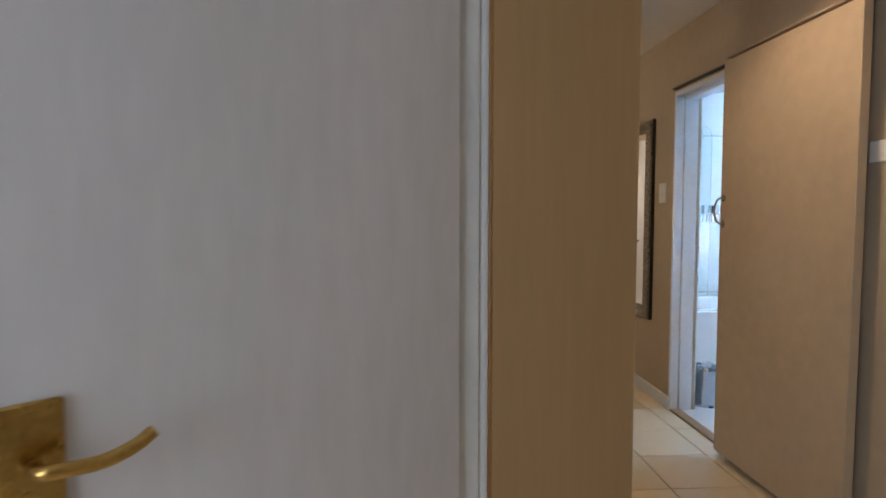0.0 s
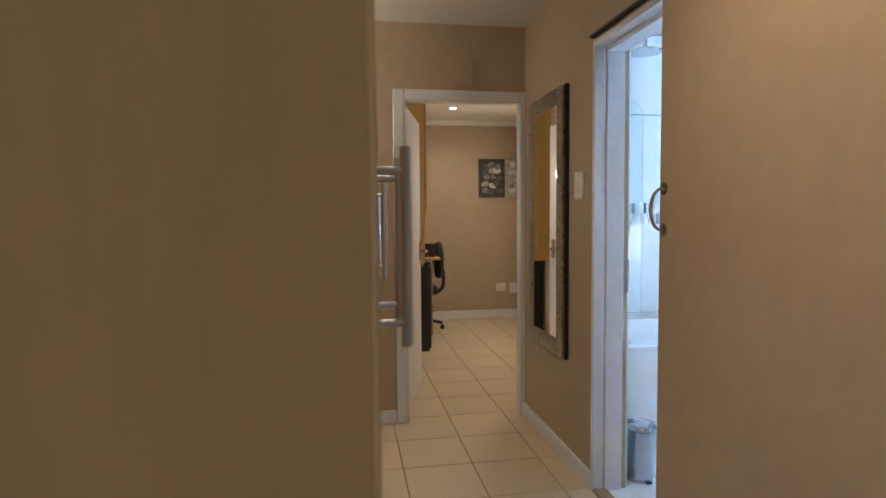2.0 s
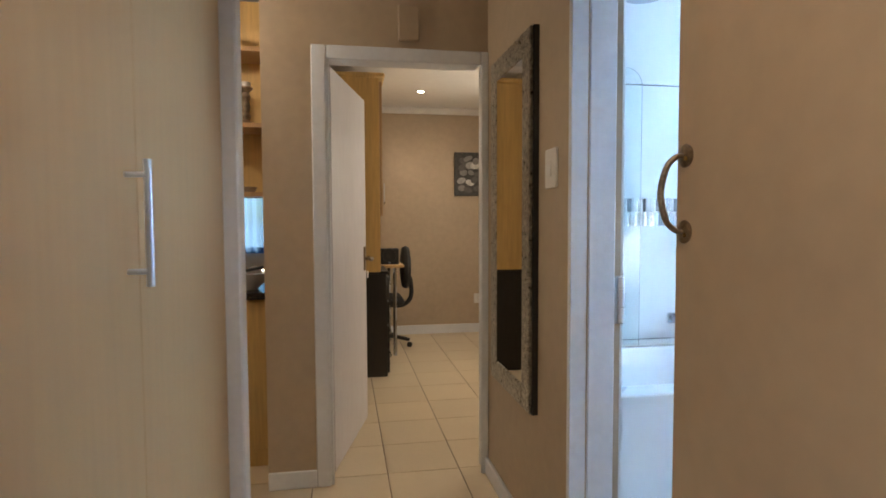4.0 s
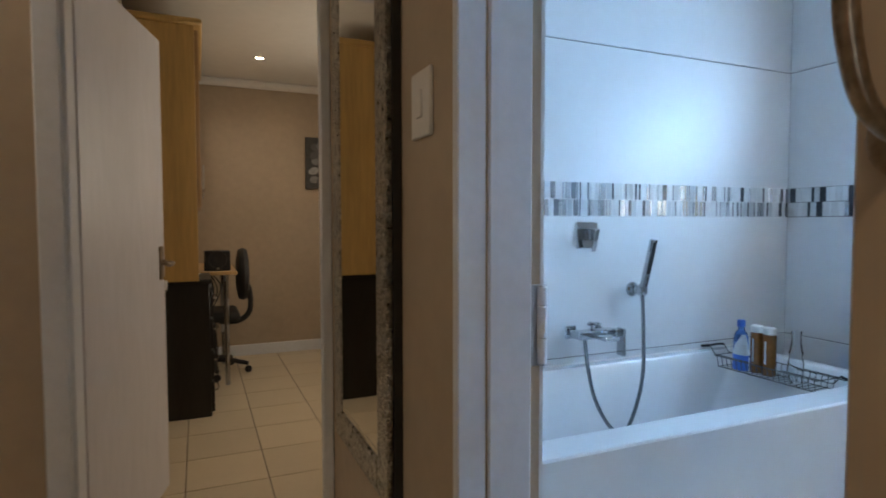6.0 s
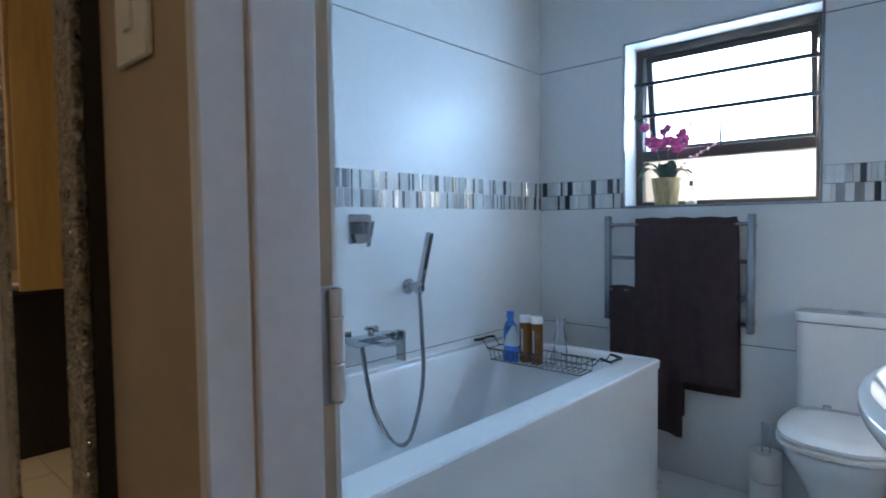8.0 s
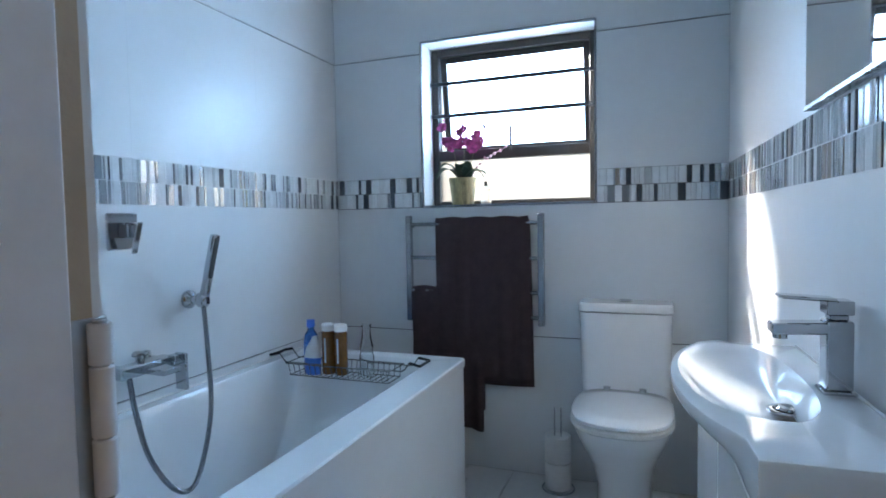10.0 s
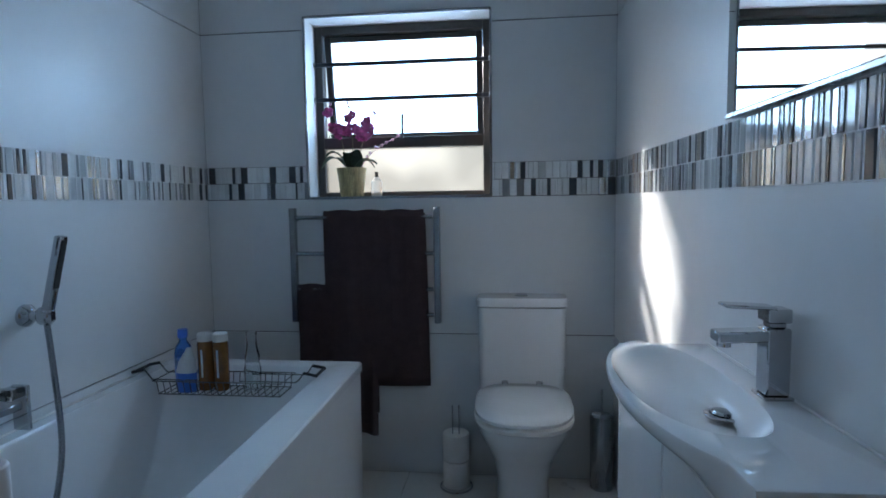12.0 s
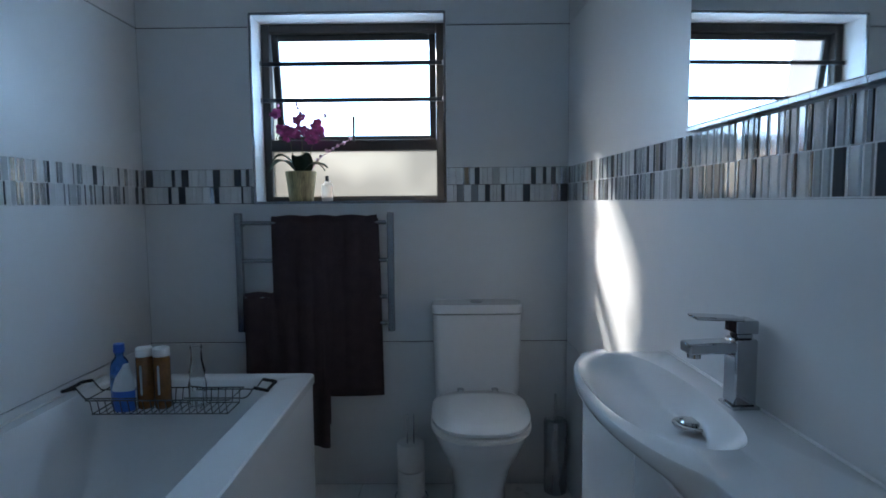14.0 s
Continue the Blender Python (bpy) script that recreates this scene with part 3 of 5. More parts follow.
pp = thing("papers", 1.15, 6.85, 0.868, "thin stack of pink and white papers on the drawers", "papers")
part("sheet_stack", obox(-0.15, 0.15, -0.105, 0.105, 0.0, 0.016, Matrix.Translation((1.16, 6.86, 0.868)) @ pose(0, 0, 0, 0, 0, 7), 0.001), material("pinkish_paper", (0.52, 0.40, 0.38), 0.8, spread=0.08, scale=30), pp)
part("sheet", obox(-0.14, 0.14, -0.10, 0.10, 0.0, 0.004, Matrix.Translation((1.18, 6.84, 0.884)) @ pose(0, 0, 0, 0, 0, -9), 0.001), M_PAPER, pp)
kt = thing("key_tag", 1.15, 5.68, 0.93, "small white key tag hanging from the office door lock", "key")
tagp = om @ Vector((0.745, -0.02, 0.93))
part("tag", obox(-0.012, 0.012, -0.003, 0.003, -0.022, 0.022, Matrix.Translation(tagp) @ pose(0, 0, 0, 0, 8, 76), 0.002), M_PLASTIC, kt)
part("key", tube([tagp + Vector((0, 0, 0.02)), om @ Vector((0.745, -0.012, 0.965)), om @ Vector((0.745, 0.0, 0.965))], 0.003, 6), M_BRASS, kt)
wc = thing("wall_cupboard", 1.1, 6.9, 1.3, "honey-maple office wall cupboard with pale edges", "cupboard")
part("side_panel", boxes((0.885, 1.325, 6.52, 6.54, 0.872, 2.36), bevel=0.002), M_MAPLE_D, wc)
part("carcass", boxes((0.885, 1.325, 6.54, 7.9, 1.31, 2.36)), M_MAPLE_D, wc)
for a, b in ((6.525, 6.98), (6.982, 7.44), (7.442, 7.9)):
    cd = part("door", boxes((1.327, 1.346, a, b, 1.31, 2.335), bevel=0.002), M_MAPLE, wc)
    part("handle", tube([(1.362, a + 0.05, 1.40), (1.362, a + 0.05, 1.56)], 0.005, 8), M_STEEL, cd)
part("cornice", boxes((0.885, 1.37, 6.50, 7.92, 2.36, 2.40), bevel=0.012), M_MAPLE_D, wc)

M_CANV_D = material("dark_pebble_print", (0.05, 0.048, 0.046), 0.6, spread=0.3, scale=25)
M_CANV_L = material("pale_pebble_print", (0.40, 0.39, 0.38), 0.6, spread=0.25, scale=25)
M_PEB = [material("pebble_print_%s" % n, c, 0.6, spread=0.15, scale=40) for n, c in (("white", (0.62, 0.61, 0.59)), ("grey", (0.22, 0.215, 0.21)), ("mid", (0.38, 0.37, 0.36)), ("dark", (0.10, 0.098, 0.095)))]


def canvas(x0, x1, z0, z1, mat, seed, tones, label):
    c = thing("wall_art", (x0 + x1) / 2, OY, z0, label, "picture", "pebble pictures on the office wall")
    part("canvas", boxes((x0, x1, OY - 0.03, OY, z0, z1), bevel=0.003), mat, c)
    rnd = random.Random(seed)
    for k in range(15):
        px, pz = x0 + 0.05 + (x1 - x0 - 0.1) * ((k % 3) + 0.5 + rnd.uniform(-0.25, 0.25)) / 3, z0 + 0.045 + (z1 - z0 - 0.09) * ((k // 3) + 0.5 + rnd.uniform(-0.25, 0.25)) / 5
        rx, rz, tilt = rnd.uniform(0.036, 0.055), rnd.uniform(0.026, 0.040), rnd.uniform(-0.7, 0.7)
        bm = bmesh.new()
        ring = []
        for i in range(14):
            a = 2 * math.pi * i / 14
            u, w = rx * math.cos(a), rz * math.sin(a)
            ring.append(bm.verts.new((min(x1 - 0.002, max(x0 + 0.002, px + u * math.cos(tilt) - w * math.sin(tilt))), OY - 0.0306 - 0.0002 * k, min(z1 - 0.002, max(z0 + 0.002, pz + u * math.sin(tilt) + w * math.cos(tilt))))))
        bm.faces.new(ring)
        part("pebble", bm, M_PEB[tones[k % len(tones)]], c)


canvas(2.268, 2.60, 1.54, 2.022, M_CANV_D, 3, (1, 3, 3, 2, 0, 3, 1), "dark canvas print of grey and white pebbles")
canvas(2.606, 2.94, 1.54, 2.022, M_CANV_L, 5, (0, 2, 0, 1, 0), "pale canvas print of white pebbles")
so = thing("wall_socket", 2.6, OY, 0.38, "white double plug socket above the office skirting", "socket")
part("plate", boxes((2.49, 2.62, OY - 0.012, OY, 0.33, 0.44), bevel=0.004), M_PLASTIC, so)
part("plug", boxes((2.53, 2.60, OY - 0.06, OY - 0.012, 0.35, 0.44), bevel=0.010), M_PLASTIC, so)
part("plate", boxes((2.665, 2.765, OY - 0.012, OY, 0.31, 0.44), bevel=0.004), M_PLASTIC, so)

# ---- kitchen, seen past the corridor's end ----
kb = thing("base_cabinet", 0.3, 5.4, 0, "maple-look kitchen base cabinet end", "cabinet")
part("body", boxes((-0.30, 0.70, 5.118, 5.68, 0.0, 0.875), bevel=0.003), M_MAPLE_D, kb)
part("door", boxes((-0.29, 0.19, 5.10, 5.117, 0.10, 0.868), bevel=0.002), M_MAPLE_D, kb)
part("door", boxes((0.194, 0.70, 5.10, 5.117, 0.10, 0.868), bevel=0.002), M_MAPLE_D, kb)
kc = thing("worktop", 0.25, 5.4, 0.877, "black granite kitchen worktop", "worktop")
part("slab", boxes((-0.34, 0.74, 5.07, 5.72, 0.877, 0.912), bevel=0.006), M_GRANITE, kc)
ks = thing("open_shelves", 0.58, 5.2, 1.42, "maple open corner shelf unit with rounded shelves", "shelves")
part("back_panel", boxes((0.41, 0.76, 5.34, 5.36, 1.40, 2.45), bevel=0.002), M_MAPLE_D, ks)
for z in (1.40, 1.745, 2.12):
    pts = [(0.76, 5.09), (0.54, 5.09)] + [(0.52 - 0.16 * math.sin(a), 5.25 - 0.16 * math.cos(a)) for a in [math.pi / 2 * k / 8 for k in range(9)]] + [(0.36, 5.34), (0.76, 5.34)]
    part("shelf", loft([[(x, y, z) for x, y in pts], [(x, y, z + 0.022) for x, y in pts]]), M_MAPLE, ks)
M_CANDLE = material("tarnished_silver_candlestick", (0.32, 0.26, 0.20), 0.3, metal=0.8, spread=0.3, scale=40, bump=0.8, bump_scale=60)
for x, y in ((0.475, 5.20), (0.555, 5.20)):
    ca = thing("candle_holder", x, y, 1.767, "tarnished silver turned candlestick with a cream candle", "candlestick", "candlesticks on the shelf")
    part("stem", lathe([(0.034, 0), (0.034, 0.01), (0.018, 0.03), (0.026, 0.05), (0.016, 0.07), (0.024, 0.10), (0.016, 0.125), (0.026, 0.15), (0.018, 0.17), (0.038, 0.19), (0.038, 0.198)], x, y, 1.767, 20), M_CANDLE, ca)
    part("candle", lathe([(0.028, 0.198), (0.028, 0.222), (0.0, 0.225)], x, y, 1.767, 18), M_PAPER, ca)
ob = thing("ornament_ball", 0.47, 5.20, 2.142, "silver ornamental ball on the top shelf", "ornament")
part("ball", lathe([(0.0, 0.0)] + [(0.055 * math.sin(math.pi * k / 10), 0.055 - 0.055 * math.cos(math.pi * k / 10)) for k in range(1, 10)] + [(0.0, 0.11)], 0.47, 5.20, 2.142, 20), M_CHROME, ob)
orn = thing("shelf_ornament", 0.56, 5.2, 1.422, "small white and blue ornament with glass beads", "ornament")
part("figure", lathe([(0.018, 0), (0.022, 0.02), (0.012, 0.04), (0.018, 0.06), (0.0, 0.075)], 0.50, 5.2, 1.422, 14), M_PAPER, orn)
part("dish", lathe([(0.03, 0), (0.045, 0.03), (0.042, 0.03), (0.028, 0.004), (0, 0.004)], 0.56, 5.2, 1.422, 18), M_CHROME, orn)
bw = thing("fruit_bowl", 0.54, 5.26, 0.912, "wide white ceramic bowl on the black worktop", "bowl")
part("bowl", lathe([(0.05, 0.0), (0.055, 0.008), (0.10, 0.05), (0.15, 0.092), (0.145, 0.094), (0.095, 0.056), (0.0, 0.016)], 0.54, 5.26, 0.912, 32), M_CERAMIC, bw)
part("fruit", lathe([(0.0, 0), (0.03, 0.01), (0.042, 0.04), (0.03, 0.07), (0, 0.08)], 0.57, 5.28, 0.955, 16), material("dull_fruit", (0.30, 0.26, 0.22), 0.5), bw)
part("spoon", tube([(0.46, 5.22, 1.0), (0.62, 5.25, 1.03)], 0.008, 8), M_BLACKP, bw)
kk = thing("kitchen_counter", -0.9, 7.9, 0, "kitchen counter with black top by the far wall", "counter")
part("cabinet", boxes((-2.0, -0.35, 7.75, 8.34, 0.0, 0.875)), M_MAPLE_D, kk)
part("top", boxes((-2.02, -0.32, 7.72, 8.34, 0.877, 0.912), bevel=0.005), M_GRANITE, kk)
wk = thing("kitchen_wall_cupboard", -1.1, 8.1, 1.5, "maple kitchen wall cupboards", "cupboard")
part("body", boxes((-2.0, -0.42, 8.0, 8.34, 1.75, 2.3), bevel=0.003), M_MAPLE_D, wk)
mw = thing("toaster", -0.58, 8.0, 0.912, "black toaster standing on the dark kitchen counter", "toaster")
part("case", boxes((-0.74, -0.44, 7.86, 8.04, 0.922, 1.085), bevel=0.025), M_BLACKP, mw)
part("slot_plate", boxes((-0.71, -0.47, 7.91, 7.99, 1.0855, 1.089), bevel=0.001), M_STEEL, mw)
for x in (-0.72, -0.46):
    for y in (7.88, 8.02):
        part("foot", boxes((x - 0.012, x + 0.012, y - 0.012, y + 0.012, 0.912, 0.924)), M_RUBBER, mw)
kw = thing("window_2", 0.06, OY, 0.95, "kitchen window behind a pale blue voile curtain", "window")
kw["kind"] = "structure"
part("window_frame", boxes((-0.43, -0.39, OY + 0.02, OY + 0.08, 0.95, 2.05), (0.25, 0.29, OY + 0.02, OY + 0.08, 0.95, 2.05), (-0.39, 0.25, OY + 0.02, OY + 0.08, 0.95, 0.99), (-0.39, 0.25, OY + 0.02, OY + 0.08, 2.01, 2.05)), M_FRAME, kw)
bm = bmesh.new()
cols = [[bm.verts.new((-0.42 + 0.72 * i / 60, OY - 0.03 + 0.018 * math.sin(i * 0.9), z)) for z in (0.93, 2.08)] for i in range(61)]
for a, b in zip(cols, cols[1:]):
    bm.faces.new((a[0], b[0], b[1], a[1]))
M_VOILE = bpy.data.materials.new("blue_voile")
M_VOILE.use_nodes = True
vb = M_VOILE.node_tree.nodes["Principled BSDF"]
vb.inputs["Base Color"].default_value = (0.05, 0.17, 0.42, 1)
vb.inputs["Transmission Weight"].default_value, vb.inputs["Roughness"].default_value, vb.inputs["IOR"].default_value = 0.3, 0.8, 1.02
cu = thing("curtain", 0.06, OY - 0.03, 0.93, "pale blue voile curtain in the kitchen window", "curtain")
part("cloth", bm, M_VOILE, cu)

# ---- bathroom ----
def rounded(x0, x1, y0, y1, z, r, n=6):
    """A rounded rectangle as a ring of points."""
    out = []
    for cx_, cy_, a0 in ((x1 - r, y1 - r, 0), (x0 + r, y1 - r, 90), (x0 + r, y0 + r, 180), (x1 - r, y0 + r, 270)):
        for k in range(n + 1):
            a = radians(a0 + 90 * k / n)
            out.append((cx_ + r * math.cos(a), cy_ + r * math.sin(a), z))
    return out


# window
wi = thing("window_1", 4.27, 3.98, WZ0, "dark bronze window, upper sash tilted open, frosted lower pane", "window")
wi["kind"] = "structure"
FX0, FX1 = 4.245, 4.295
part("reveal", boxes((BX1, FX1 + 0.06, WY0 - 0.008, WY0 + 0.004, WZ0, WZ1), (BX1, FX1 + 0.06, WY1 - 0.004, WY1 + 0.008, WZ0, WZ1), (BX1, FX1 + 0.06, WY0 + 0.004, WY1 - 0.004, WZ1 - 0.004, WZ1 + 0.008)), M_WTILE, wi, "white tiled reveal", False)
part("sill", boxes((BX1 - 0.003, FX1 + 0.06, WY0 + 0.004, WY1 - 0.004, WZ0 - 0.008, WZ0 + 0.004)), M_WTILE, wi, "white tiled sill", False)
part("edge_trim", boxes((BX1 - 0.004, BX1 + 0.002, WY0 - 0.004, WY0 + 0.005, WZ0, WZ1), (BX1 - 0.004, BX1 + 0.002, WY1 - 0.005, WY1 + 0.004, WZ0, WZ1), (BX1 - 0.004, BX1 + 0.002, WY0, WY1, WZ1 - 0.005, WZ1 + 0.004), (BX1 - 0.006, BX1 + 0.002, WY0, WY1, WZ0 - 0.006, WZ0 + 0.006)), M_RAIL, wi, "thin steel tile trim", False)
y0, y1, z0, z1 = WY0 + 0.005, WY1 - 0.005, WZ0 + 0.005, WZ1 - 0.005
part("window_frame", boxes((FX0, FX1, y0, y0 + 0.034, z0, z1), (FX0, FX1, y1 - 0.034, y1, z0, z1), (FX0, FX1, y0 + 0.034, y1 - 0.034, z1 - 0.036, z1), (FX0, FX1, y0 + 0.034, y1 - 0.034, z0, z0 + 0.022), bevel=0.003), M_FRAME, wi)
part("transom", boxes((FX0 - 0.008, FX1, y0 + 0.034, y1 - 0.034, 1.470, 1.520), bevel=0.003), M_FRAME, wi)
tilt = Matrix.Translation((FX1 - 0.005, 0, z1 - 0.034)) @ pose(0, 0, 0, 0, -9, 0) @ Matrix.Translation((-(FX1 - 0.005), 0, -(z1 - 0.034)))
sash = bmesh.new()
for row in ((FX1 - 0.026, FX1, y0 + 0.036, y0 + 0.066, 1.512, z1 - 0.036), (FX1 - 0.026, FX1, y1 - 0.066, y1 - 0.036, 1.512, z1 - 0.036), (FX1 - 0.026, FX1, y0 + 0.066, y1 - 0.066, z1 - 0.062, z1 - 0.036), (FX1 - 0.026, FX1, y0 + 0.066, y1 - 0.066, 1.512, 1.545)):
    box(sash, *row, bevel=0.003)
bmesh.ops.transform(sash, verts=sash.verts[:], matrix=tilt)
sa = part("sash", sash, M_FRAME, wi)
gp = part("pane", obox(FX1 - 0.016, FX1 - 0.011, y0 + 0.062, y1 - 0.062, 1.54, z1 - 0.058, tilt), M_GLASS, sa)
gp.visible_shadow = False
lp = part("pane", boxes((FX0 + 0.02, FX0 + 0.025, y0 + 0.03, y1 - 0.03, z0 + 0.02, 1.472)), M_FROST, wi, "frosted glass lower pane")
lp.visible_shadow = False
M_BARS = material("dark_blue_black_bar", (0.012, 0.015, 0.022), 0.35, spread=0.1)
for zb in (1.846, 1.690):
    bar = part("burglar_bar", boxes((4.222, 4.234, WY0 + 0.004, WY1 - 0.004, zb - 0.009, zb + 0.009), bevel=0.002), M_BARS, wi)
    for yy in (WY0 + 0.004, WY1 - 0.012):
        part("bar_bracket", boxes((4.218, 4.238, yy, yy + 0.008, zb - 0.011, zb + 0.011), bevel=0.003), M_STEEL, bar)
part("peg_stay", tube([(FX0 - 0.012, 3.985, 1.51), (FX0 - 0.016, 3.982, 1.62)], 0.006, 8), M_BLACKM, wi)
part("stay_arm", tube([(FX1 - 0.01, WY1 - 0.05, 1.53), (FX1 + 0.06, WY1 - 0.06, 1.60)], 0.005, 6), M_BRONZE, wi)

# orchid on the sill
M_POT = material("pale_bamboo_pot", (0.50, 0.40, 0.20), 0.5, spread=0.3, scale=10, stretch=(3, 3, 0.2), bump=0.3)
M_LEAF = material("dark_orchid_leaf", (0.020, 0.055, 0.030), 0.35, spread=0.3, scale=20)
M_STEM = material("green_brown_stem", (0.10, 0.11, 0.05), 0.6, spread=0.2)
M_PETAL = material("magenta_orchid_petal", (0.72, 0.10, 0.36), 0.5, spread=0.3, scale=40)
M_BUD = material("pale_pink_bud", (0.72, 0.42, 0.52), 0.5, spread=0.2, scale=40)
OX, OYY = 4.175, 4.207
op = thing("potted_orchid", OX, OYY, WZ0, "magenta potted orchid in a pale ribbed pot on the sill", "potted plant")
pot = bmesh.new()
rings = []
for h, r in ((0.0, 0.046), (0.004, 0.049), (0.06, 0.056), (0.126, 0.065), (0.130, 0.064), (0.128, 0.058), (0.112, 0.055)):
    rings.append([((r + 0.0016 * (k % 2)) * math.cos(2 * math.pi * k / 44) + OX, (r + 0.0016 * (k % 2)) * math.sin(2 * math.pi * k / 44) + OYY, WZ0 + 0.004 + h) for k in range(44)])
part("pot", loft(rings), M_POT, op, "pale ribbed pot")
ZP = WZ0 + 0.105


def leaf_blade(a, length, rise, droop, width):
    """A strap leaf that arches out of the pot."""
    bm = bmesh.new()
    rows = []
    for k in range(9):
        u = k / 8
        d = length * u
        zz = ZP + rise * math.sin(u * 2.2) - droop * u * u
        w = width * math.sin(math.pi * (0.12 + 0.86 * u)) ** 0.8
        cxx, cyy = OX + d * math.cos(a) * 0.6, OYY + d * math.sin(a)
        nx, ny = -math.sin(a), math.cos(a)
        rows.append([(cxx - nx * w, cyy - ny * w, zz + 0.006), (cxx, cyy, zz), (cxx + nx * w, cyy + ny * w, zz + 0.006), (cxx, cyy, zz - 0.002)])
    return loft(rows)


for a, ln, ri, dp, w in ((1.35, 0.150, 0.100, 0.055, 0.030), (1.62, 0.120, 0.105, 0.010, 0.026), (-1.35, 0.105, 0.080, 0.035, 0.036), (-1.7, 0.120, 0.070, 0.015, 0.032), (-2.5, 0.060, 0.085, 0.0, 0.036), (2.9, 0.045, 0.095, 0.0, 0.034), (0.6, 0.08, 0.09, 0.03, 0.028)):
    part("leaf", leaf_blade(a, ln, ri, dp, w), M_LEAF, op)
round_leaf = loft([[(OX - 0.02 + dx, OYY - 0.03 + w * math.cos(b), ZP + 0.062 + h * math.sin(b)) for b in [2 * math.pi * k / 16 for k in range(16)]] for dx, w, h in ((-0.005, 0.018, 0.034), (0.0, 0.029, 0.048), (0.006, 0.018, 0.034))])
part("leaf", round_leaf, M_LEAF, op, "dark upright rounded leaf")


def flower(c, yaw, size):
    """Five petals and a lip."""
    bm = bmesh.new()
    for k in range(5):
        a = 2 * math.pi * k / 5 + yaw
        ln, w = size * (1.0 if k % 2 else 0.85), size * 0.46
        ring = []
        for i in range(8):
            b = 2 * math.pi * i / 8
            u, v = ln * (0.55 + 0.5 * math.cos(b)), w * math.sin(b)
            ring.append(Vector((-0.25 * size * math.cos(b * 1.0) - 0.004, u * math.cos(a) - v * math.sin(a), u * math.sin(a) + v * math.cos(a))))
        loft([[Vector(c) + p for p in ring], [Vector(c) + p * 1.0 + Vector((0.0025, 0, 0)) for p in ring]], bm=bm)
    return bm


rf = random.Random(11)
stems = [
    [(0, 0.012, 0), (0.0, 0.036, 0.12), (-0.005, 0.052, 0.21), (-0.01, 0.095, 0.295)],
    [(0, -0.004, 0), (0, -0.008, 0.13), (0, -0.006, 0.22), (0, 0.0, 0.30)],
    [(0, -0.02, 0), (0, -0.045, 0.11), (0, -0.075, 0.20), (0, -0.114, 0.275)],
    [(0, -0.03, 0), (-0.01, -0.07, 0.065), (-0.02, -0.13, 0.115), (-0.02, -0.215, 0.16)]]
blooms = [[(0.076, 0.205), (0.050, 0.206), (0.030, 0.196), (0.056, 0.178), (0.092, 0.272)], [(0.003, 0.243), (-0.013, 0.258), (0.0, 0.203), (-0.028, 0.20), (0.013, 0.188)], [(-0.050, 0.183), (-0.062, 0.164), (-0.043, 0.165), (-0.073, 0.215), (-0.088, 0.208), (-0.077, 0.233), (-0.086, 0.182)]]
for si, st in enumerate(stems):
    line = smooth_line([(OX + a, OYY + b, ZP + c) for a, b, c in st], 8)
    part("stem", tube(line, 0.0018, 6), M_STEM if si < 3 else M_BUD, op)
    if si < 3:
        for by, bz in blooms[si]:
            q = Vector((OX + rf.uniform(-0.025, 0.01), OYY + by, ZP + bz))
            near = min(line, key=lambda p: (p - q).length)
            fo = part("flower", flower(q, rf.uniform(0, 6), rf.uniform(0.022, 0.028)), M_PETAL, op)
            part("stalk", tube([near, (near + q) / 2 + Vector((0, 0, 0.006)), q], 0.0011, 5), M_STEM, fo)
    for k in range(3 if si < 3 else 8):
        p = line[-1 - (1 if si < 3 else 2) * k] + Vector((-0.004, rf.uniform(-0.010, 0.010), rf.uniform(-0.006, 0.014)))
        part("bud", lathe([(0, -0.008), (0.005, -0.004), (0.007, 0.002), (0.003, 0.007), (0, 0.008)], p.x, p.y, p.z, 8), M_BUD, op)
fb = thing("air_freshener", 4.20, 4.085, WZ0, "small translucent bottle with a dark nozzle behind the orchid", "dispenser")
part("bottle", lathe([(0.022, 0.004), (0.024, 0.01), (0.024, 0.075), (0.011, 0.088), (0.011, 0.092)], 4.20, 4.10, WZ0, 20), glass_material("milky_plastic", (0.80, 0.80, 0.78), 0.3, 1.3), fb)
part("nozzle", lathe([(0.008, 0.092), (0.008, 0.115), (0.0, 0.117)], 4.20, 4.10, WZ0, 12), M_BLACKP, fb)

# bath
M_INNER = M_ACRYLIC
bt = thing("bathtub", 2.95, 4.48, 0, "white acrylic bath with a flat front panel and thin rim", "bathtub")
X0, X1, Y0, Y1, RZ = 2.06, 3.778, 4.074, BY1 - 0.002, 0.608
tub = loft([
    rounded(X0 + 0.01, X1 - 0.01, Y0 + 0.01, Y1, RZ - 0.035, 0.012), rounded(X0, X1, Y0, Y1, RZ - 0.034, 0.014), rounded(X0, X1, Y0, Y1, RZ - 0.006, 0.014), rounded(X0 + 0.005, X1 - 0.005, Y0 + 0.005, Y1 - 0.002, RZ, 0.014),
    rounded(X0 + 0.055, X1 - 0.055, Y0 + 0.116, Y1 - 0.045, RZ, 0.05), rounded(X0 + 0.064, X1 - 0.066, Y0 + 0.124, Y1 - 0.053, RZ - 0.008, 0.055),
    rounded(X0 + 0.085, X1 - 0.10, Y0 + 0.138, Y1 - 0.066, RZ - 0.10, 0.07), rounded(X0 + 0.12, X1 - 0.20, Y0 + 0.156, Y1 - 0.085, RZ - 0.28, 0.09), rounded(X0 + 0.15, X1 - 0.29, Y0 + 0.171, Y1 - 0.10, RZ - 0.38, 0.10),
    rounded(X0 + 0.21, X1 - 0.36, Y0 + 0.216, Y1 - 0.145, RZ - 0.415, 0.10)], cap0=False)
part("tub", tub, M_INNER, bt)
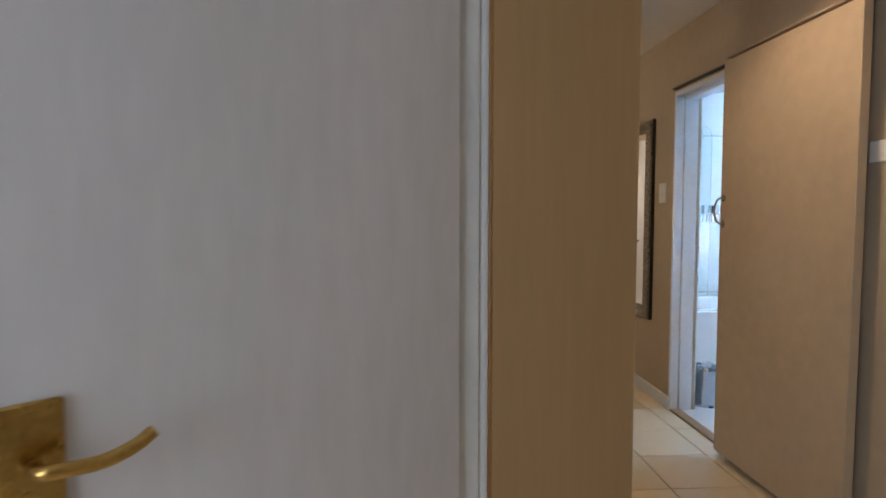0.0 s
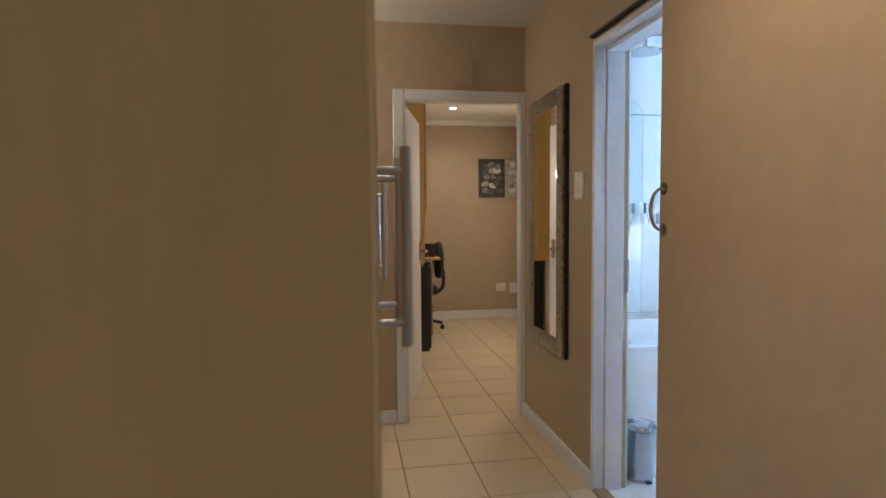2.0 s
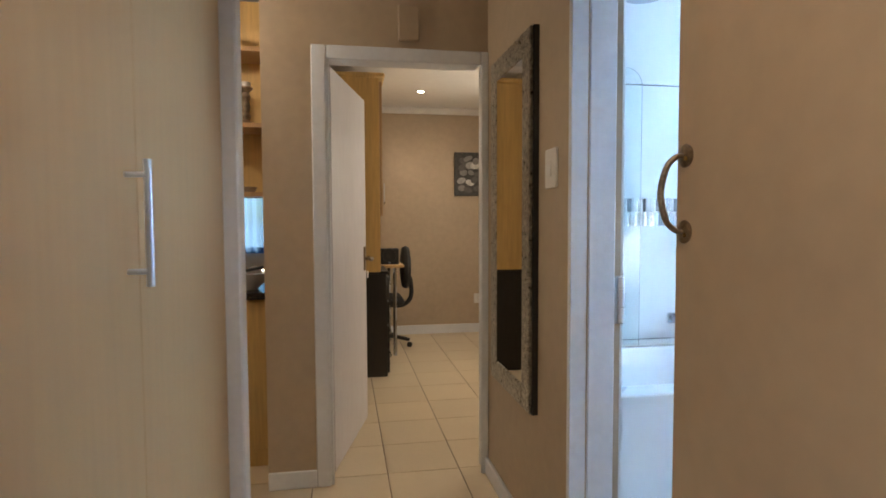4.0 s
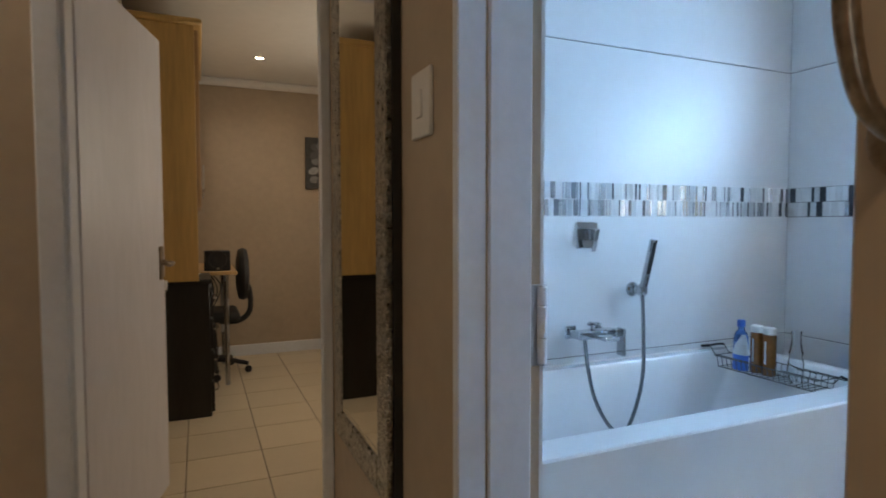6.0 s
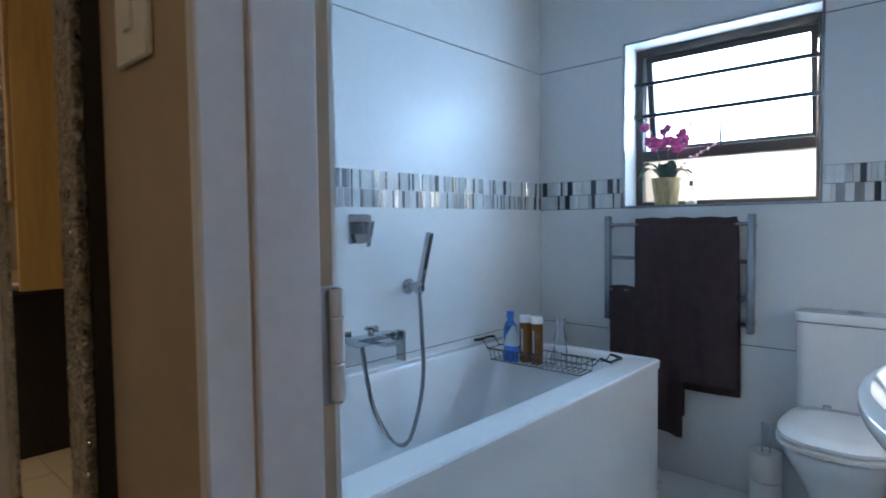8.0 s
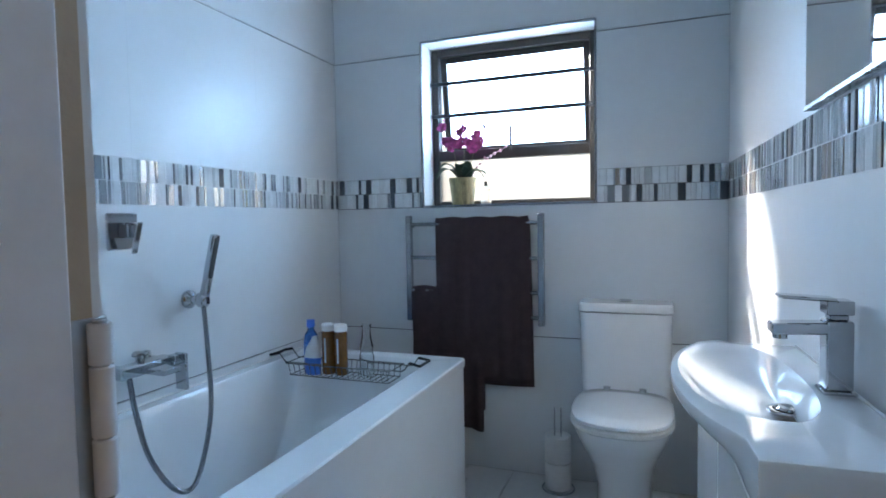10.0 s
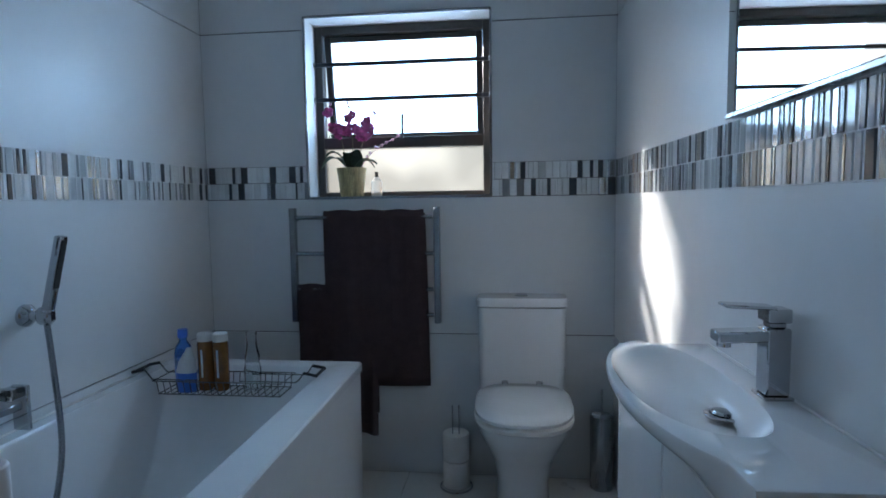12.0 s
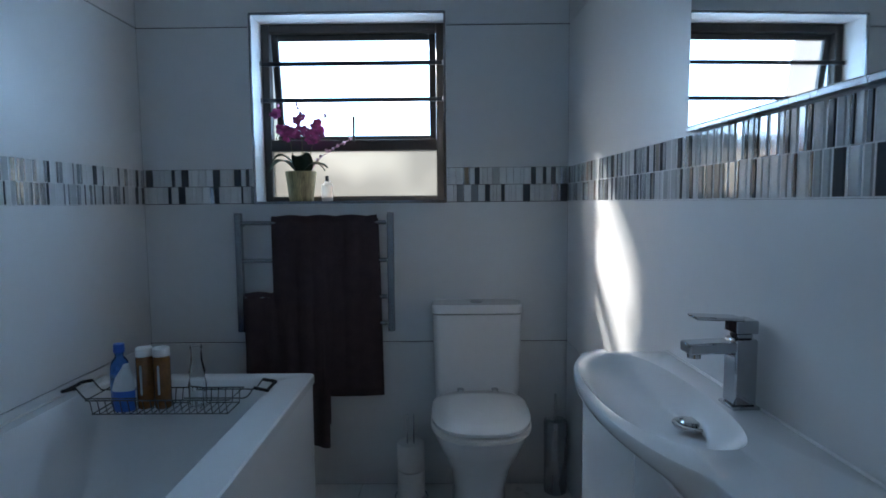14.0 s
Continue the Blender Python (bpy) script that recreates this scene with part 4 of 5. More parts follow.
part("front_panel", boxes((X0 + 0.006, X1 - 0.006, Y0 + 0.008, Y0 + 0.024, 0.0, RZ - 0.03), bevel=0.004), M_ACRYLIC, bt, "flat white bath panel")
part("end_panel", boxes((X1 - 0.024, X1 - 0.008, Y0 + 0.026, Y1 - 0.004, 0.0, RZ - 0.03), bevel=0.004), M_ACRYLIC, bt)
part("end_panel", boxes((X0 + 0.008, X0 + 0.024, Y0 + 0.026, Y1 - 0.004, 0.0, RZ - 0.03), bevel=0.004), M_ACRYLIC, bt)
part("sealant", boxes((X0, X1, BY1 - 0.008, BY1 - 0.0005, RZ, RZ + 0.006), bevel=0.002), M_PLASTIC, bt)

# taps on the bath wall
W_ = BY1
mx = thing("shower_mixer", 2.85, W_, 1.10, "square chrome concealed shower mixer on the tiled wall", "shower mixer")
part("plate", boxes((2.795, 2.905, W_ - 0.008, W_, 1.104, 1.216), bevel=0.004), M_CHROME, mx)
# body in darker steel than the plate: a dark reflection put into its colour
part("body", boxes((2.832, 2.872, W_ - 0.048, W_ - 0.008, 1.140, 1.182), bevel=0.003), M_RAIL, mx)
part("lever_arm", boxes((2.842, 2.862, W_ - 0.076, W_ - 0.020, 1.182, 1.188), bevel=0.002), M_CHROME, mx)
part("lever", obox(-0.010, 0.010, -0.003, 0.003, -0.098, 0.0, Matrix.Translation((2.852, W_ - 0.075, 1.186)) @ pose(0, 0, 0, 17, 0, 0), 0.002), M_CHROME, mx, "slanted flat chrome lever")
bs = thing("bath_tap", 2.84, W_, 0.75, "square chrome wall-mounted bath mixer over the rim", "bath tap")
for x in (2.770, 2.905):
    pl_ = part("wall_plate", boxes((x - 0.028, x + 0.028, W_ - 0.010, W_, 0.722, 0.778), bevel=0.004), M_CHROME, bs)
    part("inlet", boxes((x - 0.014, x + 0.014, W_ - 0.058, W_ - 0.010, 0.737, 0.765), bevel=0.003), M_CHROME, pl_)
part("body", boxes((2.742, 2.934, W_ - 0.106, W_ - 0.056, 0.733, 0.768), bevel=0.005), M_CHROME, bs)
part("spout", boxes((2.806, 2.872, W_ - 0.195, W_ - 0.104, 0.739, 0.757), bevel=0.003), M_CHROME, bs)
part("lever", boxes((2.924, 2.936, W_ - 0.158, W_ - 0.112, 0.662, 0.778), bevel=0.003), M_CHROME, bs, "flat upright chrome lever")
part("lever_neck", boxes((2.905, 2.930, W_ - 0.135, W_ - 0.104, 0.752, 0.774), bevel=0.003), M_CHROME, bs)
part("diverter", tube([(2.830, W_ - 0.080, 0.766), (2.830, W_ - 0.080, 0.790)], 0.010, 12), M_CHROME, bs)
part("diverter_knob", boxes((2.802, 2.858, W_ - 0.088, W_ - 0.072, 0.788, 0.799), (2.823, 2.837, W_ - 0.106, W_ - 0.088, 0.788, 0.799), (2.823, 2.837, W_ - 0.072, W_ - 0.054, 0.788, 0.799), bevel=0.003), M_CHROME, bs, "cross-shaped chrome knob")
hs = thing("hand_shower", 3.10, W_, 0.9, "chrome hand shower in a wall bracket with a hose", "hand shower")
HX = 3.102
part("rosette", lathe([(0.032, 0.0), (0.032, 0.010), (0.022, 0.020), (0.015, 0.024), (0.015, 0.045), (0.0, 0.046)], HX, W_, 0.918, 24, pose(0, 0, 0, 90, 0, 0)), M_CHROME, hs)
part("bracket", boxes((HX - 0.020, HX + 0.020, W_ - 0.088, W_ - 0.040, 0.893, 0.943), bevel=0.012), M_CHROME, hs)
ham = Matrix.Translation((HX, W_ - 0.066, 0.905)) @ pose(0, 0, 0, 15, 0, 0)
hb = part("handset", obox(-0.014, 0.014, -0.011, 0.011, 0.0, 0.245, ham, 0.004, 2), M_CHROME, hs)
part("spray_face", obox(-0.010, 0.010, -0.0135, -0.0105, 0.095, 0.236, ham, 0.001), M_BLACKP, hb, "dark spray face")
hose = smooth_line([(2.785, W_ - 0.081, 0.735), (2.788, W_ - 0.10, 0.62), (2.806, W_ - 0.125, 0.49), (2.862, W_ - 0.150, 0.378), (2.930, W_ - 0.158, 0.348), (2.998, W_ - 0.145, 0.425), (3.052, W_ - 0.13, 0.57), (3.088, W_ - 0.09, 0.76), (HX, W_ - 0.066, 0.905)], 26)
part("hose", tube(hose, lambda u: 0.0074 + 0.0013 * (int(u * (len(hose) - 1)) % 2), 8), M_RAIL, hs, "ribbed chrome hose")
rs = thing("rain_shower", 2.36, 4.45, 2.28, "round chrome rain shower head on a wall arm", "shower head")
part("head", lathe([(0.0, 0.0), (0.098, 0.0), (0.10, 0.006), (0.094, 0.012), (0.025, 0.018), (0.018, 0.035), (0.0, 0.035)], 2.36, 4.45, 2.255, 32), M_CHROME, rs)
part("arm", tube(smooth_line([(2.36, 4.45, 2.29), (2.36, 4.455, 2.34), (2.36, 4.50, 2.355), (2.36, W_, 2.355)], 6), 0.012, 12), M_CHROME, rs)
part("flange", lathe([(0.03, 0), (0.03, 0.008), (0.014, 0.012)], 2.36, W_, 2.355, 20, pose(0, 0, 0, 90, 0, 0)), M_CHROME, rs)
scn = thing("bath_screen", 2.3, W_, 0.61, "frameless clear glass bath screen folded to the wall", "shower screen")
prof = [(2.02, 0.612), (2.565, 0.612), (2.565, 1.96)] + [(2.475 + 0.09 * math.cos(a), 1.96 + 0.09 * math.sin(a)) for a in [math.pi / 2 * k / 8 for k in range(1, 9)]] + [(2.02, 2.05)]
gs = part("glass", loft([[(x, W_ - 0.03, z) for x, z in prof], [(x, W_ - 0.024, z) for x, z in prof]]), glass_material("screen_glass", (0.93, 0.98, 0.97)), scn)
gs.visible_shadow = False
part("wall_profile", boxes((2.0, 2.02, W_ - 0.035, W_, 0.612, 2.05), bevel=0.002), M_CHROME, scn)

# bath rack and bottles
rk = thing("bath_rack", 3.57, 4.5, 0.56, "chromed wire rack with black grips across the bath", "bath rack")
RX0, RX1, RY0, RY1, RT, RB = 3.505, 3.635, 4.29, 4.765, 0.602, 0.552
part("top_rim", tube([(RX0, RY0, RT), (RX1, RY0, RT), (RX1, RY1, RT), (RX0, RY1, RT)], 0.0026, 6, closed=True), M_BASKET, rk)
part("bottom_rim", tube([(RX0 + 0.012, RY0 + 0.012, RB), (RX1 - 0.012, RY0 + 0.012, RB), (RX1 - 0.012, RY1 - 0.012, RB), (RX0 + 0.012, RY1 - 0.012, RB)], 0.0022, 6, closed=True), M_BASKET, rk)
for k in range(19):
    y = RY0 + 0.014 + (RY1 - RY0 - 0.028) * k / 18
    part("wire", tube([(RX0, y, RT), (RX0 + 0.012, y, RB), (RX1 - 0.012, y, RB), (RX1, y, RT)], 0.0019, 5), M_BASKET, rk)
for ya, yb in ((RY1, Y1 - 0.012), (RY0, Y0 + 0.10)):
    for x in (RX0 + 0.02, RX1 - 0.02):
        yr = yb - (0.07 if yb > ya else -0.07)
        part("slide_bar", tube(smooth_line([(x, (ya + RY0 + RY1) / 3, RT), (x, ya, RT), (x, yr, RT + 0.002), (x, yr + (yb - yr) * 0.4, 0.637)], 4), 0.0026, 6), M_BASKET, rk)
    yr = yb - (0.07 if yb > ya else -0.07)
    part("grip", tube(smooth_line([(RX0 + 0.02, yr + (yb - yr) * 0.4, 0.636), (RX0 + 0.018, yb, 0.628), (RX0 + 0.03, yb, 0.626), (RX1 - 0.03, yb, 0.626), (RX1 - 0.018, yb, 0.628), (RX1 - 0.02, yr + (yb - yr) * 0.4, 0.636)], 5), 0.0055, 8), M_RUBBER, rk, "black rubber grip")
M_BLUEL = glass_material("blue_liquid_plastic", (0.10, 0.32, 0.85), 0.12, 1.4)
M_BLUEC = material("blue_plastic_cap", (0.04, 0.16, 0.62), 0.35, spread=0.05)
M_AMBER = material("amber_shampoo", (0.24, 0.095, 0.020), 0.14, spread=0.15, scale=20, coat=0.5)
M_LABELW = material("pale_label", (0.62, 0.68, 0.70), 0.5, spread=0.06, scale=40)
M_CLEARP = glass_material("clear_bottle", (0.95, 0.97, 0.98), 0.02, 1.45)
ZR = RB + 0.003
bb = thing("blue_bottle", 3.575, 4.655, ZR, "tall clear blue bottle with a blue cap", "bottle")
part("bottle", lathe([(0.028, 0.0), (0.031, 0.006), (0.031, 0.13), (0.026, 0.155), (0.014, 0.172), (0.014, 0.188)], 3.59, 4.695, ZR, 22), M_BLUEL, bb)
part("cap", lathe([(0.017, 0.186), (0.018, 0.19), (0.017, 0.216), (0.0, 0.218)], 3.59, 4.695, ZR, 20), M_BLUEC, bb)
part("label_band", lathe([(0.0315, 0.05), (0.0318, 0.052), (0.0318, 0.115), (0.0315, 0.117)], 3.59, 4.695, ZR, 22), material("blue_print_label", (0.12, 0.30, 0.66), 0.4, spread=0.4, scale=60), bb)
b2 = thing("cleaner_bottle", 3.545, 4.660, ZR, "flat blue and white cleaner bottle", "bottle")
rg = []
for h, a, b, o in ((0.0, 0.034, 0.02, 0), (0.004, 0.037, 0.022, 0), (0.07, 0.038, 0.022, 0), (0.11, 0.030, 0.019, -0.004), (0.145, 0.014, 0.012, -0.012), (0.158, 0.009, 0.009, -0.014)):
    rg.append([(3.545 + b * math.sin(2 * math.pi * k / 20), 4.660 + o + a * math.cos(2 * math.pi * k / 20), ZR + h) for k in range(20)])
part("lower_body", loft(rg[:3]), M_BLUEC, b2)
part("upper_body", loft(rg[2:]), M_LABELW, b2)
for yy in (4.602, 4.543):
    b3 = thing("shampoo_bottle", 3.575, yy, ZR, "amber brown shampoo bottle with a white cap", "bottle", "amber shampoo bottles")
    part("bottle", lathe([(0.024, 0.0), (0.027, 0.005), (0.027, 0.168), (0.025, 0.178)], 3.575, yy, ZR, 22), M_AMBER, b3)
    part("cap", lathe([(0.0265, 0.178), (0.027, 0.181), (0.026, 0.204), (0.022, 0.207), (0.0, 0.207)], 3.575, yy, ZR, 22), M_PLASTIC, b3)
    part("label_strip", boxes((3.5468, 3.5476, yy - 0.004, yy + 0.003, ZR + 0.05, ZR + 0.15)), M_LABELW, b3)
b4 = thing("glass_bottle", 3.575, 4.425, ZR, "empty clear glass bottle with a pale label", "bottle")
part("glass", lathe([(0.024, 0.0), (0.028, 0.006), (0.030, 0.08), (0.024, 0.105), (0.027, 0.125), (0.019, 0.16), (0.017, 0.20), (0.020, 0.203), (0.019, 0.212), (0.016, 0.212), (0.014, 0.16), (0.022, 0.12), (0.026, 0.08), (0.024, 0.008), (0.0, 0.008)], 3.575, 4.425, ZR, 24), M_CLEARP, b4)
part("label", boxes((3.5435, 3.5442, 4.41, 4.435, ZR + 0.03, ZR + 0.065)), M_LABELW, b4)

# heated towel rail and towels
tr = thing("towel_rail", 4.08, 4.14, 0.68, "polished steel heated towel rail on the tiled wall", "towel rail")
TX = 4.066
for y in (3.812, 4.447):
    up = part("upright", boxes((TX - 0.014, TX + 0.014, y - 0.014, y + 0.014, 0.70, 1.202), bevel=0.003), M_RAIL, tr)
    for z in (0.74, 1.15):
        part("wall_mount", tube([(TX + 0.012, y, z), (BX1, y, z)], 0.009, 10), M_RAIL, up)
for z in (0.735, 0.847, 1.002, 1.160):
    part("bar", tube([(TX, 3.83, z), (TX, 4.437, z)], 0.009, 12), M_RAIL, tr)


def drape(y0, y1, zt, zf, zb, amp, seed, thick, skew=0.0, ragged=0.006):
    """A towel hung over a bar at height zt: an outer and an inner skin with soft folds."""
    n, m = 64, 34
    prof = []
    L1, L2 = zt - zf, zt - zb
    half = m // 2
    for k in range(m):
        if k < half:
            d = 1 - k / half
            prof.append((-0.020 - 0.006 * min(1, 3 * d), -L1 * d - 0.004 * (d > 0), d, -1))
        else:
            d = (k - half) / (m - 1 - half)
            prof.append((0.016 if d > 0 else 0.0, -L2 * d + (0.012 if d == 0 else 0.0), d, 1))
    rows = []
    for j in range(n):
        v = j / (n - 1)
        edge = min(v, 1 - v)
        outer = []
        for px, pz, d, s in prof:
            w = amp * min(1, 0.25 + d) * (math.sin(v * 13 + seed + 0.5 * d) * 0.6 + math.sin(v * 29 + seed * 2 - 0.8 * d) * 0.4)
            w += 0.0016 * noise.noise((v * 26, d * 9, seed))
            crown = 0.006 * abs(math.sin(v * 11 + seed)) * max(0.0, 1 - 9 * d)
            hem = ragged * math.sin(v * 4.2 + seed) * d * d
            curl = 0.008 * max(0.0, 1 - edge * 22)
            zz = zt + 0.008 + pz + crown + hem
            yy = y0 + (y1 - y0) * v + (skew * d * (0.4 + 0.6 * (1 - v)) if s > 0 else 0.25 * skew * d) + 0.003 * noise.noise((d * 4, v * 3, seed))
            outer.append((TX + px + (w + curl if s < 0 else min(0.006, 0.4 * w)), yy, zz))
        inner = [(x + (thick if p[3] < 0 else -thick), yy, z - (0.006 if p[2] < 0.08 else 0)) for (x, yy, z), p in zip(outer, prof)]
        rows.append(outer + inner[::-1])
    return loft(rows)


t1 = thing("towel", TX, 4.1, 0.40, "dark brown cotton bath towel folded over the rail", "towel")
part("cloth", drape(3.868, 4.308, 1.167, 0.452, 0.425, 0.009, 2.0, 0.009, -0.018), M_TOWEL, t1)
part("inner_fold", drape(3.862, 4.286, 1.155, 0.462, 0.410, 0.004, 3.1, 0.004, -0.012), M_TOWEL, t1)
t2 = thing("towel", TX, 4.25, 0.19, "dark brown towel hanging low behind the larger one", "towel")
part("cloth", drape(4.082, 4.430, 0.845, 0.212, 0.30, 0.010, 5.0, 0.008, 0.0, 0.018), M_TOWEL, t2)

# toilet
to = thing("toilet", 3.85, 3.445, 0, "white ceramic close-coupled toilet with its lid down", "toilet")
TY = 3.456
part("cistern", loft([rounded(3.985, 4.116, TY - 0.172, TY + 0.172, 0.40, 0.03), rounded(3.982, 4.116, TY - 0.178, TY + 0.178, 0.50, 0.03), rounded(3.978, 4.116, TY - 0.182, TY + 0.182, 0.782, 0.03)]), M_CERAMIC, to)
ld = part("cistern_lid", loft([rounded(3.976, 4.116, TY - 0.183, TY + 0.183, 0.786, 0.03), rounded(3.970, 4.117, TY - 0.188, TY + 0.188, 0.790, 0.032), rounded(3.970, 4.117, TY - 0.188, TY + 0.188, 0.815, 0.032), rounded(3.976, 4.114, TY - 0.182, TY + 0.182, 0.824, 0.03)]), M_CERAMIC, to)
part("flush_button", lathe([(0.026, 0.824), (0.026, 0.829), (0.020, 0.834), (0.0, 0.835)], 4.05, TY, 0, 24), M_CHROME, ld)


def seat_ring(z, grow, x0, x1, w):
    """A D-shaped ring: straight at the back, round at the front."""
    out = []
    for k in range(40):
        a = 2 * math.pi * k / 40
        c, s = math.cos(a), math.sin(a)
        xm = (x0 + x1) / 2
        rx = (x1 - x0) / 2 + grow
        px = xm + rx * (abs(c) ** (0.45 if c > 0 else 0.85)) * (1 if c > 0 else -1)
        py = TY + (w + grow) * (abs(s) ** 0.72) * (1 if s > 0 else -1)
        out.append((px, py, z))
    return out


part("lid", loft([seat_ring(0.448, -0.006, 3.545, 3.985, 0.182), seat_ring(0.451, 0.0, 3.545, 3.985, 0.182), seat_ring(0.462, 0.0, 3.545, 3.985, 0.182), seat_ring(0.470, -0.010, 3.545, 3.985, 0.182), seat_ring(0.474, -0.07, 3.545, 3.985, 0.182)]), M_CERAMIC, to, "closed white toilet lid")
part("seat", loft([seat_ring(0.424, -0.008, 3.540, 3.98, 0.184), seat_ring(0.428, 0.0, 3.540, 3.98, 0.184), seat_ring(0.440, 0.0, 3.540, 3.98, 0.184), seat_ring(0.445, -0.008, 3.540, 3.98, 0.184)]), M_PLASTIC, to)
part("bowl", loft([seat_ring(0.0, 0, 3.76, 4.10, 0.105), seat_ring(0.02, 0, 3.755, 4.10, 0.108), seat_ring(0.14, 0, 3.74, 4.09, 0.104), seat_ring(0.25, 0, 3.68, 4.08, 0.125), seat_ring(0.34, 0, 3.60, 4.06, 0.158), seat_ring(0.395, 0, 3.56, 4.04, 0.174), seat_ring(0.420, 0, 3.552, 4.03, 0.176)]), M_CERAMIC, to)
for dy in (-0.07, 0.07):
    part("hinge_cap", lathe([(0.014, 0), (0.014, 0.012), (0.0, 0.014)], 3.963, TY + dy, 0.470, 14), M_CHROME, to)

# paper stand and brush
ps = thing("paper_stand", 4.03, 3.70, 0, "chrome wire stand with two spare toilet rolls", "toilet roll holder")
px_, py_ = 4.005, 3.735
part("base_ring", tube([(px_ + 0.068 * math.cos(a), py_ + 0.068 * math.sin(a), 0.006) for a in [2 * math.pi * k / 28 for k in range(28)]], 0.004, 6, closed=True), M_CHROME, ps)
for dy in (-0.014, 0.014):
    part("upright", tube([(px_, py_ + dy, 0.004), (px_, py_ + dy, 0.36)], 0.003, 6), M_CHROME, ps)
for z in (0.012, 0.128):
    part("toilet_roll", lathe([(0.02, 0.0), (0.054, 0.0), (0.057, 0.004), (0.057, 0.108), (0.054, 0.112), (0.021, 0.112), (0.02, 0.107)], px_, py_, z, 28), M_PAPER, ps, "white toilet roll")
br = thing("toilet_brush", 4.05, 3.125, 0, "brushed steel toilet brush in its holder", "toilet brush")
part("holder", lathe([(0.044, 0.0), (0.047, 0.004), (0.049, 0.31), (0.045, 0.317), (0.012, 0.325), (0.010, 0.33)], 4.05, 3.122, 0, 26), M_STEEL, br)
part("handle", tube([(4.05, 3.122, 0.32), (4.05, 3.122, 0.43)], 0.0055, 10), M_STEEL, br)

# washbasin and vanity
ba = thing("washbasin", 2.75, 3.2, 0.80, "white ceramic vanity basin with a bulging oval bowl", "washbasin")
QX, QY, DZ = 2.765, 3.205, 0.868


def oval(z, a, front, back, power=2.0, dx=0.0, dy=0.0):
    """A superellipse ring round the bowl, deeper to the front than to the wall."""
    out = []
    for i in range(144):
        t = 2 * math.pi * i / 144
        c, s_ = math.cos(t), math.sin(t)
        e = (abs(c / a) ** power + abs(s_ / (front if s_ > 0 else back)) ** power) ** (-1 / power)
        out.append((QX + dx + e * c, QY + dy + e * s_, z))
    return out


def deck(z, swell, inset=0.0):
    """The basin's outline: a rectangle against the wall, swelling out over the bowl."""
    out = []
    for i in range(144):
        t = 2 * math.pi * i / 144
        c, s_ = math.cos(t), math.sin(t)
        lim = [(0.328 if c > 0 else -0.396) / c] if abs(c) > 1e-6 else []
        if abs(s_) > 1e-6:
            lim.append((0.072 if s_ > 0 else -(QY - BY0 - 0.001)) / s_)
        flat = min(lim)
        bulge = 1 / math.sqrt((c / 0.36) ** 2 + (s_ / 0.150) ** 2) if s_ > 0 else 0.0
        e = flat + swell * max(0.0, bulge - flat) - inset
        out.append((QX + e * c, max(BY0 + 0.001, QY + e * s_), z))
    return out


rings = [deck(0.796, 0.0, 0.004), deck(0.800, 0.02)] + [deck(0.800 + 0.056 * k / 6, math.sin(math.pi / 2 * k / 6) ** 0.8) for k in range(1, 7)] + [deck(DZ - 0.004, 1.0), deck(DZ - 0.001, 1.0, 0.002), deck(DZ, 1.0, 0.006)]
for k in range(13):
    u = k / 12                     # from the lip down to the waste
    r = 1 - 0.86 * u
    rings.append(oval(DZ - 0.0005 - 0.062 * (1 - (1 - u) ** 2.1) - 0.004 * min(1, 6 * u), 0.272 * r, 0.132 * r, 0.080 * r, 2.3 - 0.3 * u, 0.038 - 0.04 * u, -0.055 * u * u))
part("bowl", loft(rings), M_CERAMIC, ba)
wst = part("waste", lathe([(0.020, -0.012), (0.036, -0.004), (0.038, 0.0015), (0.036, 0.003), (0.028, 0.003), (0.026, -0.003)], 2.765, 3.151, DZ - 0.056, 28), M_CHROME, ba, "chrome waste ring")
part("plug", lathe([(0.021, -0.003), (0.0225, 0.004), (0.018, 0.008), (0.0, 0.009)], 2.765, 3.151, DZ - 0.056, 24), M_CHROME, ba)
part("back_lip", boxes((QX - 0.385, QX + 0.32, BY0 + 0.001, BY0 + 0.006, DZ - 0.002, DZ + 0.004), bevel=0.002), M_CERAMIC, ba)
va = thing("vanity_cabinet", 2.73, 3.17, 0, "white gloss vanity cabinet under the basin", "vanity cabinet")
M_GLOSS = material("white_gloss_lacquer", (0.78, 0.79, 0.80), 0.12, spread=0.01, coat=0.4, rough_spread=0.03)
part("carcass", boxes((2.372, 3.090, BY0 + 0.002, 3.256, 0.06, 0.795), bevel=0.002), M_GLOSS, va)
for a_, b_ in ((2.374, 2.729), (2.733, 3.088)):
    part("door", boxes((a_, b_, 3.258, 3.275, 0.065, 0.791), bevel=0.003), M_GLOSS, va)
part("plinth", boxes((2.39, 3.07, BY0 + 0.002, 3.235, 0.0, 0.06)), M_GLOSS, va)
bt2 = thing("basin_tap", 2.708, 3.094, DZ, "square chrome basin mixer tap with flat lever", "tap")
TXX, TYY = 2.708, 3.095
part("base", boxes((TXX - 0.027, TXX + 0.027, TYY - 0.025, TYY + 0.025, DZ, DZ + 0.007), bevel=0.002), M_CHROME, bt2)
part("body", boxes((TXX - 0.021, TXX + 0.021, TYY - 0.020, TYY + 0.020, DZ + 0.007, DZ + 0.126), bevel=0.003), M_CHROME, bt2)
part("spout", obox(0.0, 0.112, -0.020, 0.020, -0.010, 0.010, Matrix.Translation((TXX, TYY - 0.010, DZ + 0.113)) @ pose(0, 0, 0, 0, 2, 90), 0.003), M_CHROME, bt2)
part("aerator", lathe([(0.012, 0), (0.012, 0.008)], TXX, TYY + 0.085, DZ + 0.091, 14), M_CHROME, bt2)
